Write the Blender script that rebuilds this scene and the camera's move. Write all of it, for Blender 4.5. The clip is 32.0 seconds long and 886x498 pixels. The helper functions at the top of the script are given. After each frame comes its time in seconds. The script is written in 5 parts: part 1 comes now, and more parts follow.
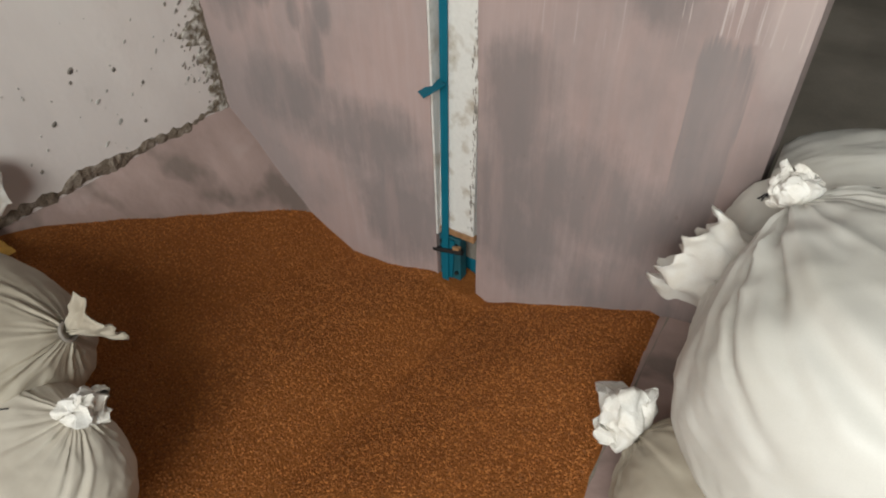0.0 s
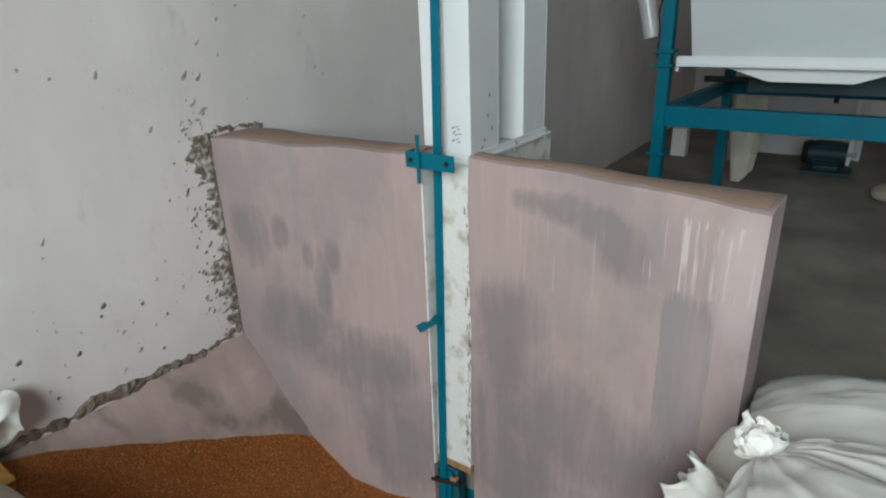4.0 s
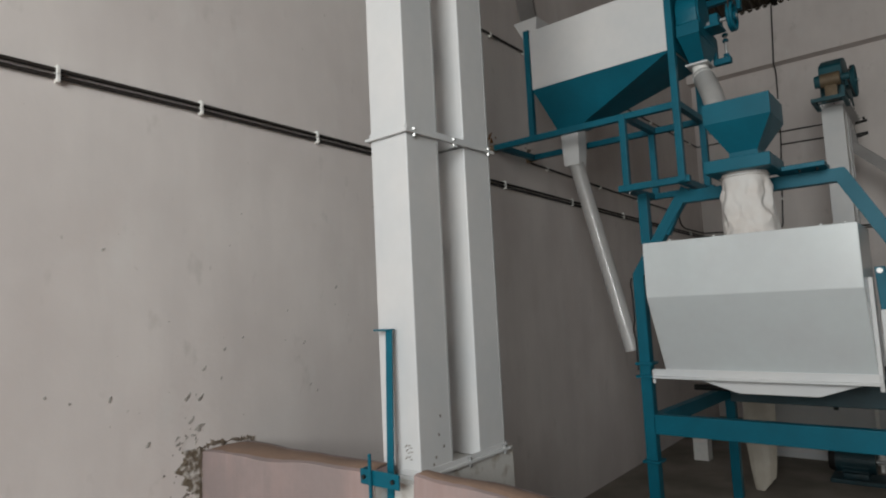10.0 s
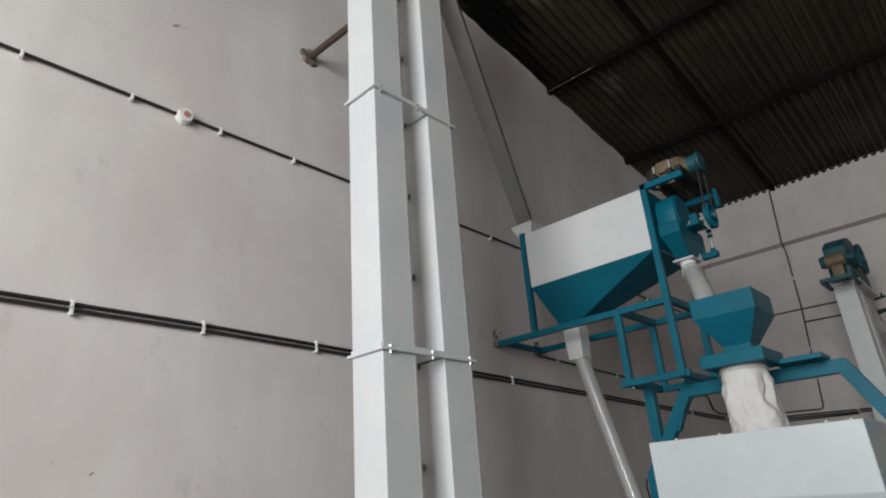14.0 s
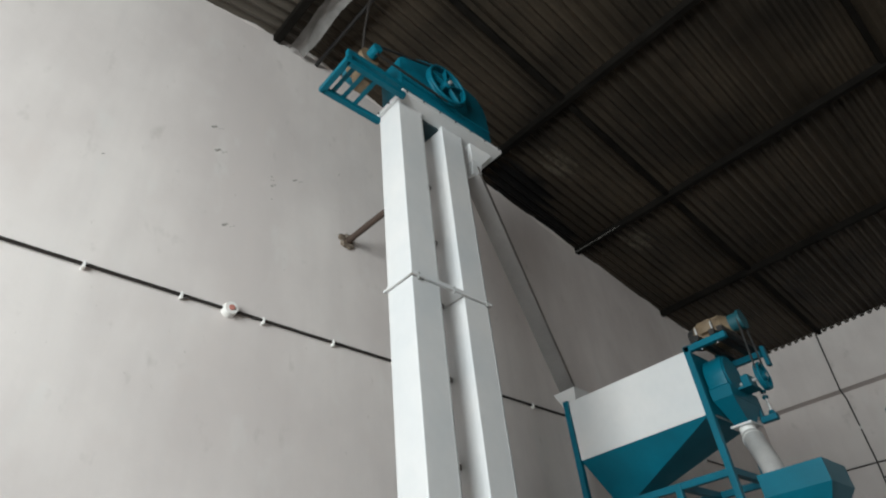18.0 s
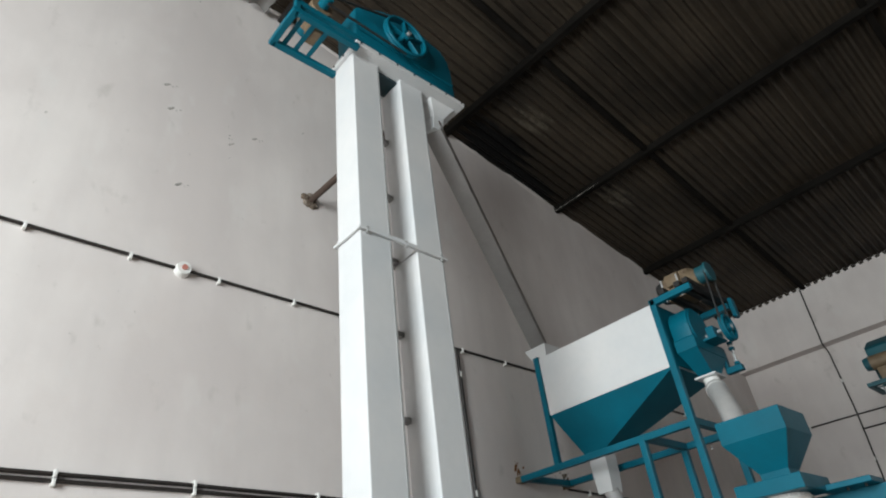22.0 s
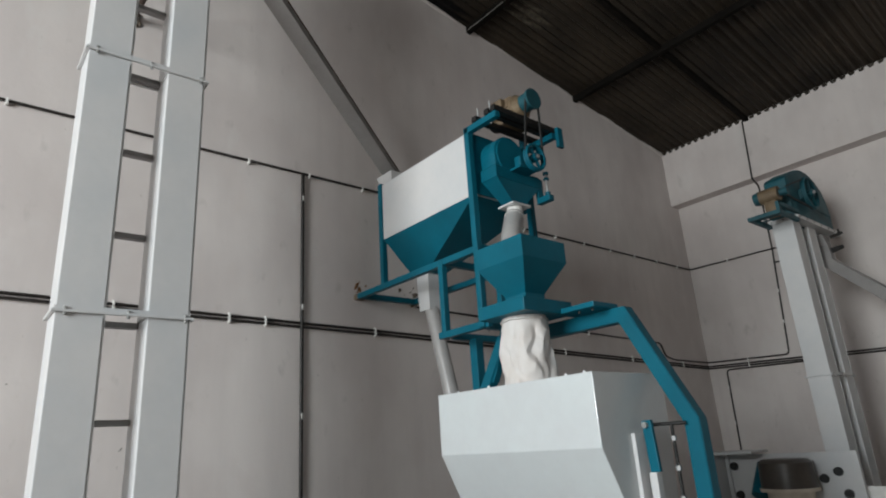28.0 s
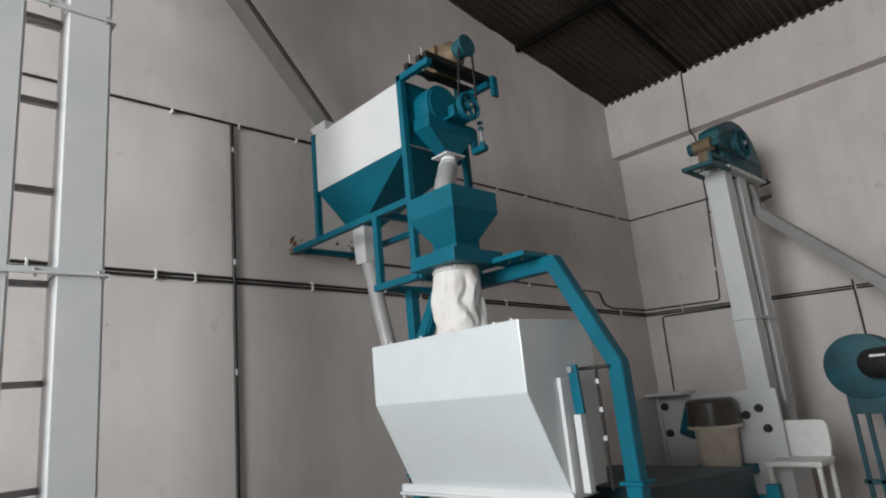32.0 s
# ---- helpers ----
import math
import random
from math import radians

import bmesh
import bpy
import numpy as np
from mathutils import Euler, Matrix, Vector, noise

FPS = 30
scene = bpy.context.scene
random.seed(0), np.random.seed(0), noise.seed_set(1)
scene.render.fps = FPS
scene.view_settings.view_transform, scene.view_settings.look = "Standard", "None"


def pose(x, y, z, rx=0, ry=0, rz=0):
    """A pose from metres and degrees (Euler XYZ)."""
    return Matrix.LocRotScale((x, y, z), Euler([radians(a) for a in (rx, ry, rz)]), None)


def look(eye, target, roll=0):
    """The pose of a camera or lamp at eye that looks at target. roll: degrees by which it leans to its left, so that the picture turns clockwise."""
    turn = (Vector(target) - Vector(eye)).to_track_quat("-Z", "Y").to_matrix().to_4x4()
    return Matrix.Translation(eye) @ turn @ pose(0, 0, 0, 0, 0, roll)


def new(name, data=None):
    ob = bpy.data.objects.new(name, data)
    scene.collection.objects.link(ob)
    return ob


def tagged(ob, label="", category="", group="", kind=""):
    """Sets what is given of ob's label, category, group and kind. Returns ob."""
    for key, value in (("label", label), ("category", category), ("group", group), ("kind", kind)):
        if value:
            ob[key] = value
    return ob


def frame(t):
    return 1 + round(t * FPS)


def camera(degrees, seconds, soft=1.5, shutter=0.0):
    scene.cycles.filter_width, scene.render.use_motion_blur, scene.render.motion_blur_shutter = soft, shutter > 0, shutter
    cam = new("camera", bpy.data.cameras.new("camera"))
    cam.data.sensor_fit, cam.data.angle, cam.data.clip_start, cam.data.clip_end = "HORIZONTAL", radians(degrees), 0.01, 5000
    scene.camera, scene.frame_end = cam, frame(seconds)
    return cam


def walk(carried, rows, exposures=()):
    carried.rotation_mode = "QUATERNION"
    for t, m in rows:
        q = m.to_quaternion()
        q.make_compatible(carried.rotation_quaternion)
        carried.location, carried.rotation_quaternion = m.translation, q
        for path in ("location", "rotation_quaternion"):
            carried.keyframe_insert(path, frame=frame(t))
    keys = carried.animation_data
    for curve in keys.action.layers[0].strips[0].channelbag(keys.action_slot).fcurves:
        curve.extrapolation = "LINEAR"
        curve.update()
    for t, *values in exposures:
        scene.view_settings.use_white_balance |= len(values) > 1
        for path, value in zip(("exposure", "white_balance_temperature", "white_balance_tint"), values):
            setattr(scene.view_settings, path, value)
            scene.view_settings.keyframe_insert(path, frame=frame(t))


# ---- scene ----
cam = camera(71.6, 32.0, soft=2.0, shutter=0.4)
EXPOSURES = [(0, -0.05, 6850, 8), (2, 0.03, 6300, 4), (3.5, 0.03, 6050, 1), (6, -0.12, 6300, 5), (8, -0.38, 6600, 7), (9, -0.40, 6650, 8), (11, -0.22, 6650, 11), (13, -0.10, 6500, 11), (14.5, 0.02, 6400, 9), (17, 0.14, 6350, 7), (18.5, 0.25, 6300, 6), (20, 0.40, 6300, 6), (22.5, 0.36, 6300, 7), (24.5, 0.12, 6350, 7), (26, 0.06, 6350, 8), (29, 0.44, 6400, 9), (32, 0.53, 6400, 10)]
PATH = [
    (0, (-0.077, 0.173, 1.382), (-0.922, 1.425, 0.071), -2.15),
    (0.5, (-0.066, 0.174, 1.395), (-0.925, 1.449, 0.116), -2.41),
    (1, (-0.018, 0.173, 1.401), (-0.932, 1.455, 0.167), -2.82),
    (1.5, (-0.006, 0.172, 1.418), (-0.923, 1.502, 0.239), -2.72),
    (2, (-0.007, 0.176, 1.435), (-0.962, 1.532, 0.318), -2.98),
    (2.5, (0.005, 0.177, 1.453), (-0.998, 1.563, 0.418), -3.29),
    (3, (0.018, 0.184, 1.472), (-1.027, 1.602, 0.525), -3.12),
    (3.5, (0.017, 0.178, 1.492), (-1.041, 1.653, 0.653), -2.73),
    (5.5, (0.101, 0.226, 1.528), (-1.061, 1.771, 1.014), -2.38),
    (6, (0.111, 0.234, 1.537), (-1.062, 1.794, 1.100), -2.48),
    (6.5, (0.114, 0.235, 1.544), (-1.043, 1.829, 1.196), -1.88),
    (7, (0.126, 0.239, 1.553), (-0.988, 1.875, 1.266), -1.15),
    (7.5, (0.145, 0.237, 1.563), (-0.991, 1.867, 1.327), -1.73),
    (8, (0.193, 0.224, 1.574), (-0.962, 1.853, 1.460), -2.03),
    (8.5, (0.228, 0.208, 1.585), (-0.903, 1.858, 1.592), -1.72),
    (9, (0.228, 0.229, 1.590), (-0.935, 1.855, 1.635), -2.27),
    (9.5, (0.321, 0.212, 1.621), (-0.862, 1.817, 1.773), -3.01),
    (10, (0.454, 0.177, 1.625), (-0.799, 1.725, 1.808), -2.85),
    (10.5, (0.563, 0.170, 1.645), (-0.692, 1.717, 1.827), -4.09),
    (11, (0.628, 0.195, 1.658), (-0.571, 1.771, 1.939), -3.22),
    (11.5, (0.671, 0.240, 1.682), (-0.505, 1.801, 2.107), -2.67),
    (12, (0.695, 0.256, 1.697), (-0.505, 1.779, 2.188), -4.61),
    (12.5, (0.714, 0.237, 1.699), (-0.507, 1.720, 2.254), -5.22),
    (13, (0.718, 0.237, 1.713), (-0.507, 1.689, 2.339), -4.93),
    (13.5, (0.713, 0.239, 1.714), (-0.501, 1.672, 2.403), -4.67),
    (14, (0.716, 0.244, 1.716), (-0.513, 1.632, 2.467), -4.30),
    (14.5, (0.725, 0.240, 1.720), (-0.489, 1.626, 2.498), -5.12),
    (16.5, (0.760, 0.148, 1.830), (-0.382, 1.451, 2.830), -6.93),
    (17, (0.768, 0.174, 1.815), (-0.369, 1.423, 2.886), -7.00),
    (17.5, (0.750, 0.182, 1.840), (-0.372, 1.412, 2.948), -7.08),
    (18, (0.746, 0.170, 1.843), (-0.359, 1.344, 3.027), -6.59),
    (18.5, (0.757, 0.148, 1.859), (-0.315, 1.282, 3.110), -6.97),
    (19, (0.760, 0.146, 1.854), (-0.284, 1.238, 3.165), -7.81),
    (19.5, (0.766, 0.169, 1.856), (-0.283, 1.243, 3.178), -8.38),
    (20, (0.780, 0.189, 1.837), (-0.228, 1.285, 3.172), -9.92),
    (20.5, (0.776, 0.192, 1.831), (-0.221, 1.347, 3.124), -11.41),
    (21, (0.805, 0.239, 1.829), (-0.242, 1.443, 3.035), -9.58),
    (21.5, (0.849, 0.302, 1.808), (-0.295, 1.503, 2.926), -7.45),
    (22, (0.844, 0.399, 1.797), (-0.313, 1.606, 2.894), -7.39),
    (22.5, (0.847, 0.573, 1.812), (-0.263, 1.736, 3.003), -7.93),
    (23, (0.924, 0.778, 1.805), (-0.321, 1.732, 3.045), -8.26),
    (23.5, (1.117, 0.927, 1.788), (-0.283, 1.665, 3.009), -5.50),
    (24, (1.363, 0.983, 1.750), (-0.153, 1.698, 2.840), -4.91),
    (24.5, (1.576, 1.043, 1.756), (0.000, 1.810, 2.719), -5.60),
    (25, (1.768, 1.054, 1.728), (0.115, 1.851, 2.522), -4.65),
    (25.5, (1.804, 1.082, 1.670), (0.155, 1.983, 2.353), -4.53),
    (26, (1.817, 1.126, 1.671), (0.203, 2.135, 2.285), -5.48),
    (26.5, (1.877, 1.191, 1.666), (0.350, 2.336, 2.264), -5.93),
    (28.5, (1.749, 1.510, 1.661), (0.312, 2.760, 2.270), -4.08),
    (29, (1.762, 1.544, 1.660), (0.333, 2.814, 2.247), -4.92),
    (29.5, (1.760, 1.539, 1.659), (0.332, 2.822, 2.220), -5.06),
    (30, (1.767, 1.545, 1.656), (0.360, 2.862, 2.192), -4.61),
    (30.5, (1.770, 1.560, 1.652), (0.384, 2.908, 2.165), -5.40),
    (31, (1.794, 1.533, 1.647), (0.395, 2.872, 2.145), -5.68),
    (31.5, (1.802, 1.545, 1.644), (0.411, 2.900, 2.123), -5.71),
    (32, (1.810, 1.552, 1.642), (0.428, 2.924, 2.098), -5.63),
]
walk(cam, [(t, look(eye, target, roll)) for t, eye, target, roll in PATH], EXPOSURES)

# ---- light and exposure ----
world = bpy.data.worlds.new("world")
scene.world = world
world.use_nodes = True
wn = world.node_tree.nodes
sky = wn.new("ShaderNodeTexSky")
sky.sky_type, sky.sun_disc = "NISHITA", False
sky.sun_elevation, sky.sun_rotation = radians(50), radians(200)
world.node_tree.links.new(sky.outputs[0], wn["Background"].inputs[0])
wn["Background"].inputs[1].default_value = 0.12
sun = new("sun", bpy.data.lights.new("sun", "SUN"))
sun.data.energy, sun.data.angle, sun.data.color = 3.0, radians(0.5), (1.0, 0.95, 0.88)
sun.matrix_world = look((4, -13, 20), (3, -8, 0))


def window_light(name, eye, target, w, h, watts, color):
    ob = new(name, bpy.data.lights.new(name, "AREA"))
    ob.data.shape, ob.data.size, ob.data.size_y = "RECTANGLE", w, h
    ob.data.energy, ob.data.color = watts, color
    ob.matrix_world = look(eye, target)
    return ob


# daylight of the sky standing in the tall gateway behind the camera
window_light("gateway_daylight", (1.15, -3.55, 3.3), (1.15, 0.0, 2.9), 3.0, 2.9, 430, (0.965, 1.0, 1.0))

# ---- materials ----


def material(name, base, rough=0.6, metal=0.0, vary=0.12, scale=3.0, grain=60.0, bump=0.1, tint=None, streak=None, coat=0.0, detail=5.0, low=0.35, high=0.7, island=0.0, rvary=0.1):
    """Principled material: two scales of colour variation, optional stretched streaks, fine bump."""
    m = bpy.data.materials.new(name)
    m.use_nodes = True
    nt = m.node_tree
    n, l = nt.nodes, nt.links
    b = n["Principled BSDF"]
    b.inputs["Metallic"].default_value = metal
    b.inputs["Coat Weight"].default_value = coat
    co = n.new("ShaderNodeTexCoord")
    mp = n.new("ShaderNodeMapping")
    l.new(co.outputs["Object"], mp.inputs[0])
    if streak:
        mp.inputs["Scale"].default_value = streak
    big = n.new("ShaderNodeTexNoise")
    big.inputs["Scale"].default_value, big.inputs["Detail"].default_value = scale, detail
    l.new(mp.outputs[0], big.inputs["Vector"])
    ramp = n.new("ShaderNodeValToRGB")
    ramp.color_ramp.elements[0].position, ramp.color_ramp.elements[1].position = low, high
    other = tint or tuple(c * (1 - 2.2 * vary) for c in base)
    ramp.color_ramp.elements[0].color = (*base, 1)
    ramp.color_ramp.elements[1].color = (*other, 1)
    l.new(big.outputs["Fac"], ramp.inputs[0])
    fine = n.new("ShaderNodeTexNoise")
    fine.inputs["Scale"].default_value, fine.inputs["Detail"].default_value = grain, 4.0
    l.new(co.outputs["Object"], fine.inputs["Vector"])
    mr = n.new("ShaderNodeMapRange")
    mr.inputs["To Min"].default_value, mr.inputs["To Max"].default_value = 1 - vary, 1 + vary
    l.new(fine.outputs["Fac"], mr.inputs["Value"])
    mul = n.new("ShaderNodeMix")
    mul.data_type, mul.blend_type = "RGBA", "MULTIPLY"
    mul.inputs["Factor"].default_value = 1.0
    l.new(ramp.outputs[0], mul.inputs["A"])
    l.new(mr.outputs[0], mul.inputs["B"])
    out = mul.outputs["Result"]
    if island:
        g = n.new("ShaderNodeNewGeometry")
        m2 = n.new("ShaderNodeMapRange")
        m2.inputs["To Min"].default_value, m2.inputs["To Max"].default_value = 1 - island, 1 + island
        l.new(g.outputs["Random Per Island"], m2.inputs["Value"])
        mu = n.new("ShaderNodeMix")
        mu.data_type, mu.blend_type = "RGBA", "MULTIPLY"
        mu.inputs["Factor"].default_value = 1.0
        l.new(out, mu.inputs["A"])
        l.new(m2.outputs[0], mu.inputs["B"])
        out = mu.outputs["Result"]
    l.new(out, b.inputs["Base Color"])
    rr = n.new("ShaderNodeMapRange")
    rr.inputs["To Min"].default_value, rr.inputs["To Max"].default_value = max(0.03, rough - rvary), min(1, rough + rvary)
    l.new(big.outputs["Fac"], rr.inputs["Value"])
    l.new(rr.outputs[0], b.inputs["Roughness"])
    if bump:
        bp = n.new("ShaderNodeBump")
        bp.inputs["Strength"].default_value, bp.inputs["Distance"].default_value = bump, 0.01
        ad = n.new("ShaderNodeMath")
        ad.operation = "MULTIPLY_ADD"
        ad.inputs[1].default_value = 3.0
        l.new(big.outputs["Fac"], ad.inputs[0])
        l.new(fine.outputs["Fac"], ad.inputs[2])
        l.new(ad.outputs[0], bp.inputs["Height"])
        l.new(bp.outputs[0], b.inputs["Normal"])
    return m


def layers(name, rough):
    """A plaster material with small helpers for stretched noise, ramps and mixes."""
    m = bpy.data.materials.new(name)
    m.use_nodes = True
    n, l = m.node_tree.nodes, m.node_tree.links
    bsdf = n["Principled BSDF"]
    bsdf.inputs["Roughness"].default_value = rough
    co = n.new("ShaderNodeTexCoord")

    def tex(scale, stretch, detail, rough_=0.55):
        mp = n.new("ShaderNodeMapping")
        mp.inputs["Scale"].default_value = stretch
        l.new(co.outputs["Object"], mp.inputs[0])
        t = n.new("ShaderNodeTexNoise")
        t.inputs["Scale"].default_value, t.inputs["Detail"].default_value, t.inputs["Roughness"].default_value = scale, detail, rough_
        l.new(mp.outputs[0], t.inputs["Vector"])
        return t.outputs["Fac"]

    def ramp(fac, lo, hi, top=1.0):
        r = n.new("ShaderNodeMapRange")
        r.inputs["From Min"].default_value, r.inputs["From Max"].default_value = lo, hi
        r.inputs["To Max"].default_value = top
        l.new(fac, r.inputs["Value"])
        return r.outputs[0]

    def mix(fac, a, b_):
        x = n.new("ShaderNodeMix")
        x.data_type = "RGBA"
        l.new(fac, x.inputs["Factor"])
        for key, val in (("A", a), ("B", b_)):
            if isinstance(val, tuple):
                x.inputs[key].default_value = (*val, 1)
            else:
                l.new(val, x.inputs[key])
        return x.outputs["Result"]

    def add(a, b_, k):
        x = n.new("ShaderNodeMath")
        x.operation = "MULTIPLY_ADD"
        x.inputs[1].default_value = k
        l.new(b_, x.inputs[0])
        l.new(a, x.inputs[2])
        return x.outputs[0]

    def both(a, b_, how):
        x = n.new("ShaderNodeMath")
        x.operation = how
        l.new(a, x.inputs[0])
        l.new(b_, x.inputs[1])
        return x.outputs[0]

    def spot(cx, cz, w, h, wobble, k, power=1, soft=0.8):
        """1 inside a stain of half-size w x h about (cx, cz), with an edge frayed by the given noise; power 2: squarish."""
        sep = n.new("ShaderNodeSeparateXYZ")
        l.new(co.outputs["Object"], sep.inputs[0])
        sq = []
        for out, c, s in ((0, cx, w), (2, cz, h)):
            a = n.new("ShaderNodeMath")
            a.operation = "MULTIPLY_ADD"
            a.inputs[1].default_value, a.inputs[2].default_value = 1 / s, -c / s
            l.new(sep.outputs[out], a.inputs[0])
            b_ = n.new("ShaderNodeMath")
            b_.operation = "MULTIPLY"
            l.new(a.outputs[0], b_.inputs[0])
            l.new(a.outputs[0], b_.inputs[1])
            q = b_.outputs[0]
            for _ in range(power - 1):
                q = both(q, q, "MULTIPLY")
            sq.append(q)
        return ramp(add(add(sq[0], sq[1], 1.0), wobble, k), 1.15 + 0.5 * soft + 0.5 * k, 1.15 - 0.5 * soft + 0.5 * k)

    def finish(col, height, strength):
        l.new(col, bsdf.inputs["Base Color"])
        bp = n.new("ShaderNodeBump")
        bp.inputs["Strength"].default_value, bp.inputs["Distance"].default_value = strength, 0.01
        l.new(height, bp.inputs["Height"])
        l.new(bp.outputs[0], bsdf.inputs["Normal"])
        return m

    return tex, ramp, mix, add, finish, spot, both


def pink_plaster():
    """Brushed pink cement wash: soft damp grey clouds with brushed edges, faint upright strokes and pale drips."""
    tex, ramp, mix, add, finish, spot, both = layers("pink_cement_plaster", 0.82)
    brush = tex(3.0, (4.5, 4.5, 0.7), 6)
    comb = tex(20.0, (2.6, 2.6, 0.16), 4, 0.6)
    cloud = tex(2.2, (1.0, 1.0, 0.8), 8, 0.6)
    patch = add(cloud, brush, 0.38)
    col = mix(ramp(brush, 0.30, 0.72), (0.321, 0.239, 0.225), (0.368, 0.279, 0.265))
    col = mix(ramp(tex(1.7, (1, 1, 1.2), 5), 0.42, 0.66, 0.7), col, (0.374, 0.261, 0.240))
    col = mix(ramp(comb, 0.44, 0.74, 0.28), col, (0.418, 0.336, 0.323))
    col = mix(ramp(patch, 0.62, 0.82, 0.7), col, (0.233, 0.195, 0.190))
    # damp stains, each with its own place, and low spots darkening the parapet foot
    fray = ramp(add(add(add(tex(3.0, (1.4, 1.4, 0.9), 9, 0.68), tex(9.0, (1, 1, 0.7), 5), 0.35), comb, 0.30), brush, 0.35), 0.0, 2.0)
    damp = None
    for cx, cz, w, h in ((-0.73, 0.985, 0.06, 0.035), (-0.61, 0.98, 0.095, 0.040), (-0.50, 0.955, 0.08, 0.045), (-0.435, 0.90, 0.07, 0.075), (-0.80, 0.50, 0.12, 0.20), (-0.48, 0.27, 0.28, 0.17), (-0.80, 0.06, 0.20, 0.24), (-0.20, 0.25, 0.12, 0.14), (-1.88, 0.71, 0.08, 0.11), (-1.72, 0.735, 0.035, 0.06), (-1.60, 0.66, 0.03, 0.05), (-1.49, 0.68, 0.032, 0.06), (-1.545, 0.56, 0.034, 0.12), (-1.70, 0.36, 0.14, 0.12), (-1.38, 0.24, 0.20, 0.15), (-1.22, -0.06, 0.18, 0.22), (-0.35, -0.05, 0.24, 0.18)):
        one = spot(cx, cz, w, h, fray, 9.0, 1, 1.3)
        damp = one if damp is None else both(damp, one, "MAXIMUM")
    col = mix(both(damp, ramp(brush, 0.1, 0.5, 0.75), "MULTIPLY"), col, (0.185, 0.157, 0.154))
    lines = tex(24.0, (4.0, 4.0, 0.10), 3)
    # one broad brushed column of bare grey with a combed upper edge
    column = both(spot(-0.258, 0.545, 0.068, 0.31, add(comb, lines, 1.0), 1.2, 3, 0.35), ramp(brush, 0.0, 0.50, 0.75), "MULTIPLY")
    column = both(column, spot(-0.258, 0.70, 0.14, 0.36, fray, 2.0, 1, 1.4), "MULTIPLY")
    col = mix(column, col, (0.200, 0.179, 0.178))
    # pale drips running from the top edge
    runs = both(spot(-0.24, 0.935, 0.15, 0.09, fray, 1.6, 2, 0.5), ramp(lines, 0.55, 0.64, 0.8), "MULTIPLY")
    runs = both(runs, both(spot(-0.60, 0.84, 0.24, 0.10, fray, 2.0, 2, 0.6), ramp(lines, 0.60, 0.70, 0.35), "MULTIPLY"), "MAXIMUM")
    col = mix(runs, col, (0.487, 0.414, 0.395))
    dab = spot(-0.15, 0.90, 0.05, 0.14, fray, 5.0, 1, 1.4)
    col = mix(ramp(dab, 0.0, 1.0, 0.5), col, (0.458, 0.382, 0.363))
    # small dark scratches
    col = mix(ramp(tex(16.0, (1.6, 1.6, 1.0), 3), 0.735, 0.77, 0.6), col, (0.195, 0.151, 0.141))
    return finish(col, add(tex(45.0, (1, 1, 0.6), 5), brush, 1.5), 0.18)


def slope_plaster():
    """Pink wash brushed over grey cement in broad overlapping strokes, with soft grey blotches."""
    tex, ramp, mix, add, finish, spot, both = layers("brushed_slope_plaster", 0.85)
    stroke = tex(4.2, (1.0, 1.9, 1.4), 5, 0.5)
    blot = add(tex(3.8, (1.0, 1.3, 1.0), 3, 0.45), stroke, 0.45)
    col = mix(ramp(stroke, 0.36, 0.66), (0.30, 0.218, 0.196), (0.385, 0.282, 0.256))
    col = mix(ramp(blot, 0.76, 0.86, 0.9), col, (0.175, 0.135, 0.118))
    col = mix(ramp(tex(3.0, (1, 1, 1), 4), 0.58, 0.68, 0.6), col, (0.44, 0.345, 0.325))
    return finish(col, add(tex(40.0, (1, 1, 1), 4), stroke, 1.2), 0.16)


def whitewash():
    """Brushed lime wash: broad warm and grey mottling, faint upright brush strokes, soft finger-sized smudges."""
    tex, ramp, mix, add, finish, spot, both = layers("whitewashed_plaster", 0.88)
    broad = tex(1.1, (1, 1, 0.8), 4)
    brush = tex(2.2, (3.0, 3.0, 0.45), 6)
    col = mix(ramp(broad, 0.36, 0.64), (0.71, 0.66, 0.633), (0.595, 0.542, 0.521))
    col = mix(ramp(brush, 0.42, 0.75, 0.35), col, (0.55, 0.505, 0.49))
    col = mix(ramp(tex(4.5, (1, 1, 0.5), 3), 0.60, 0.72, 0.35), col, (0.68, 0.66, 0.635))
    col = mix(ramp(tex(2.6, (1, 1, 0.7), 5), 0.58, 0.75, 0.5), col, (0.618, 0.552, 0.522))
    col = mix(ramp(tex(7.0, (1, 1, 0.6), 4), 0.63, 0.78, 0.5), col, (0.409, 0.378, 0.350))
    col = mix(ramp(tex(26.0, (1, 1, 0.7), 3), 0.71, 0.78, 0.5), col, (0.36, 0.33, 0.30))
    return finish(col, add(tex(28.0, (1, 1, 1), 6), broad, 2.0), 0.10)


WALL = whitewash()
PINK = pink_plaster()
SLOPE = slope_plaster()
MORTAR = material("dried_mortar", (0.13, 0.098, 0.072), 0.95, vary=0.25, scale=24, grain=120, bump=0.6, tint=(0.27, 0.225, 0.185), low=0.45, high=0.68)
SMEAR = material("blotchy_mortar", (0.15, 0.118, 0.085), 0.95, vary=0.25, scale=34, grain=160, bump=0.6, tint=(0.52, 0.49, 0.45), low=0.44, high=0.60)
DUST = material("brown_dust", (0.27, 0.172, 0.122), 0.95, vary=0.12, scale=7, grain=90, bump=0.15, tint=(0.22, 0.148, 0.112))
FAINT = material("faint_stain", (0.42, 0.395, 0.365), 0.9, vary=0.2, scale=40, bump=0.1)
INK = material("black_ink", (0.03, 0.03, 0.035), 0.6, vary=0.2, scale=60, bump=0.0)
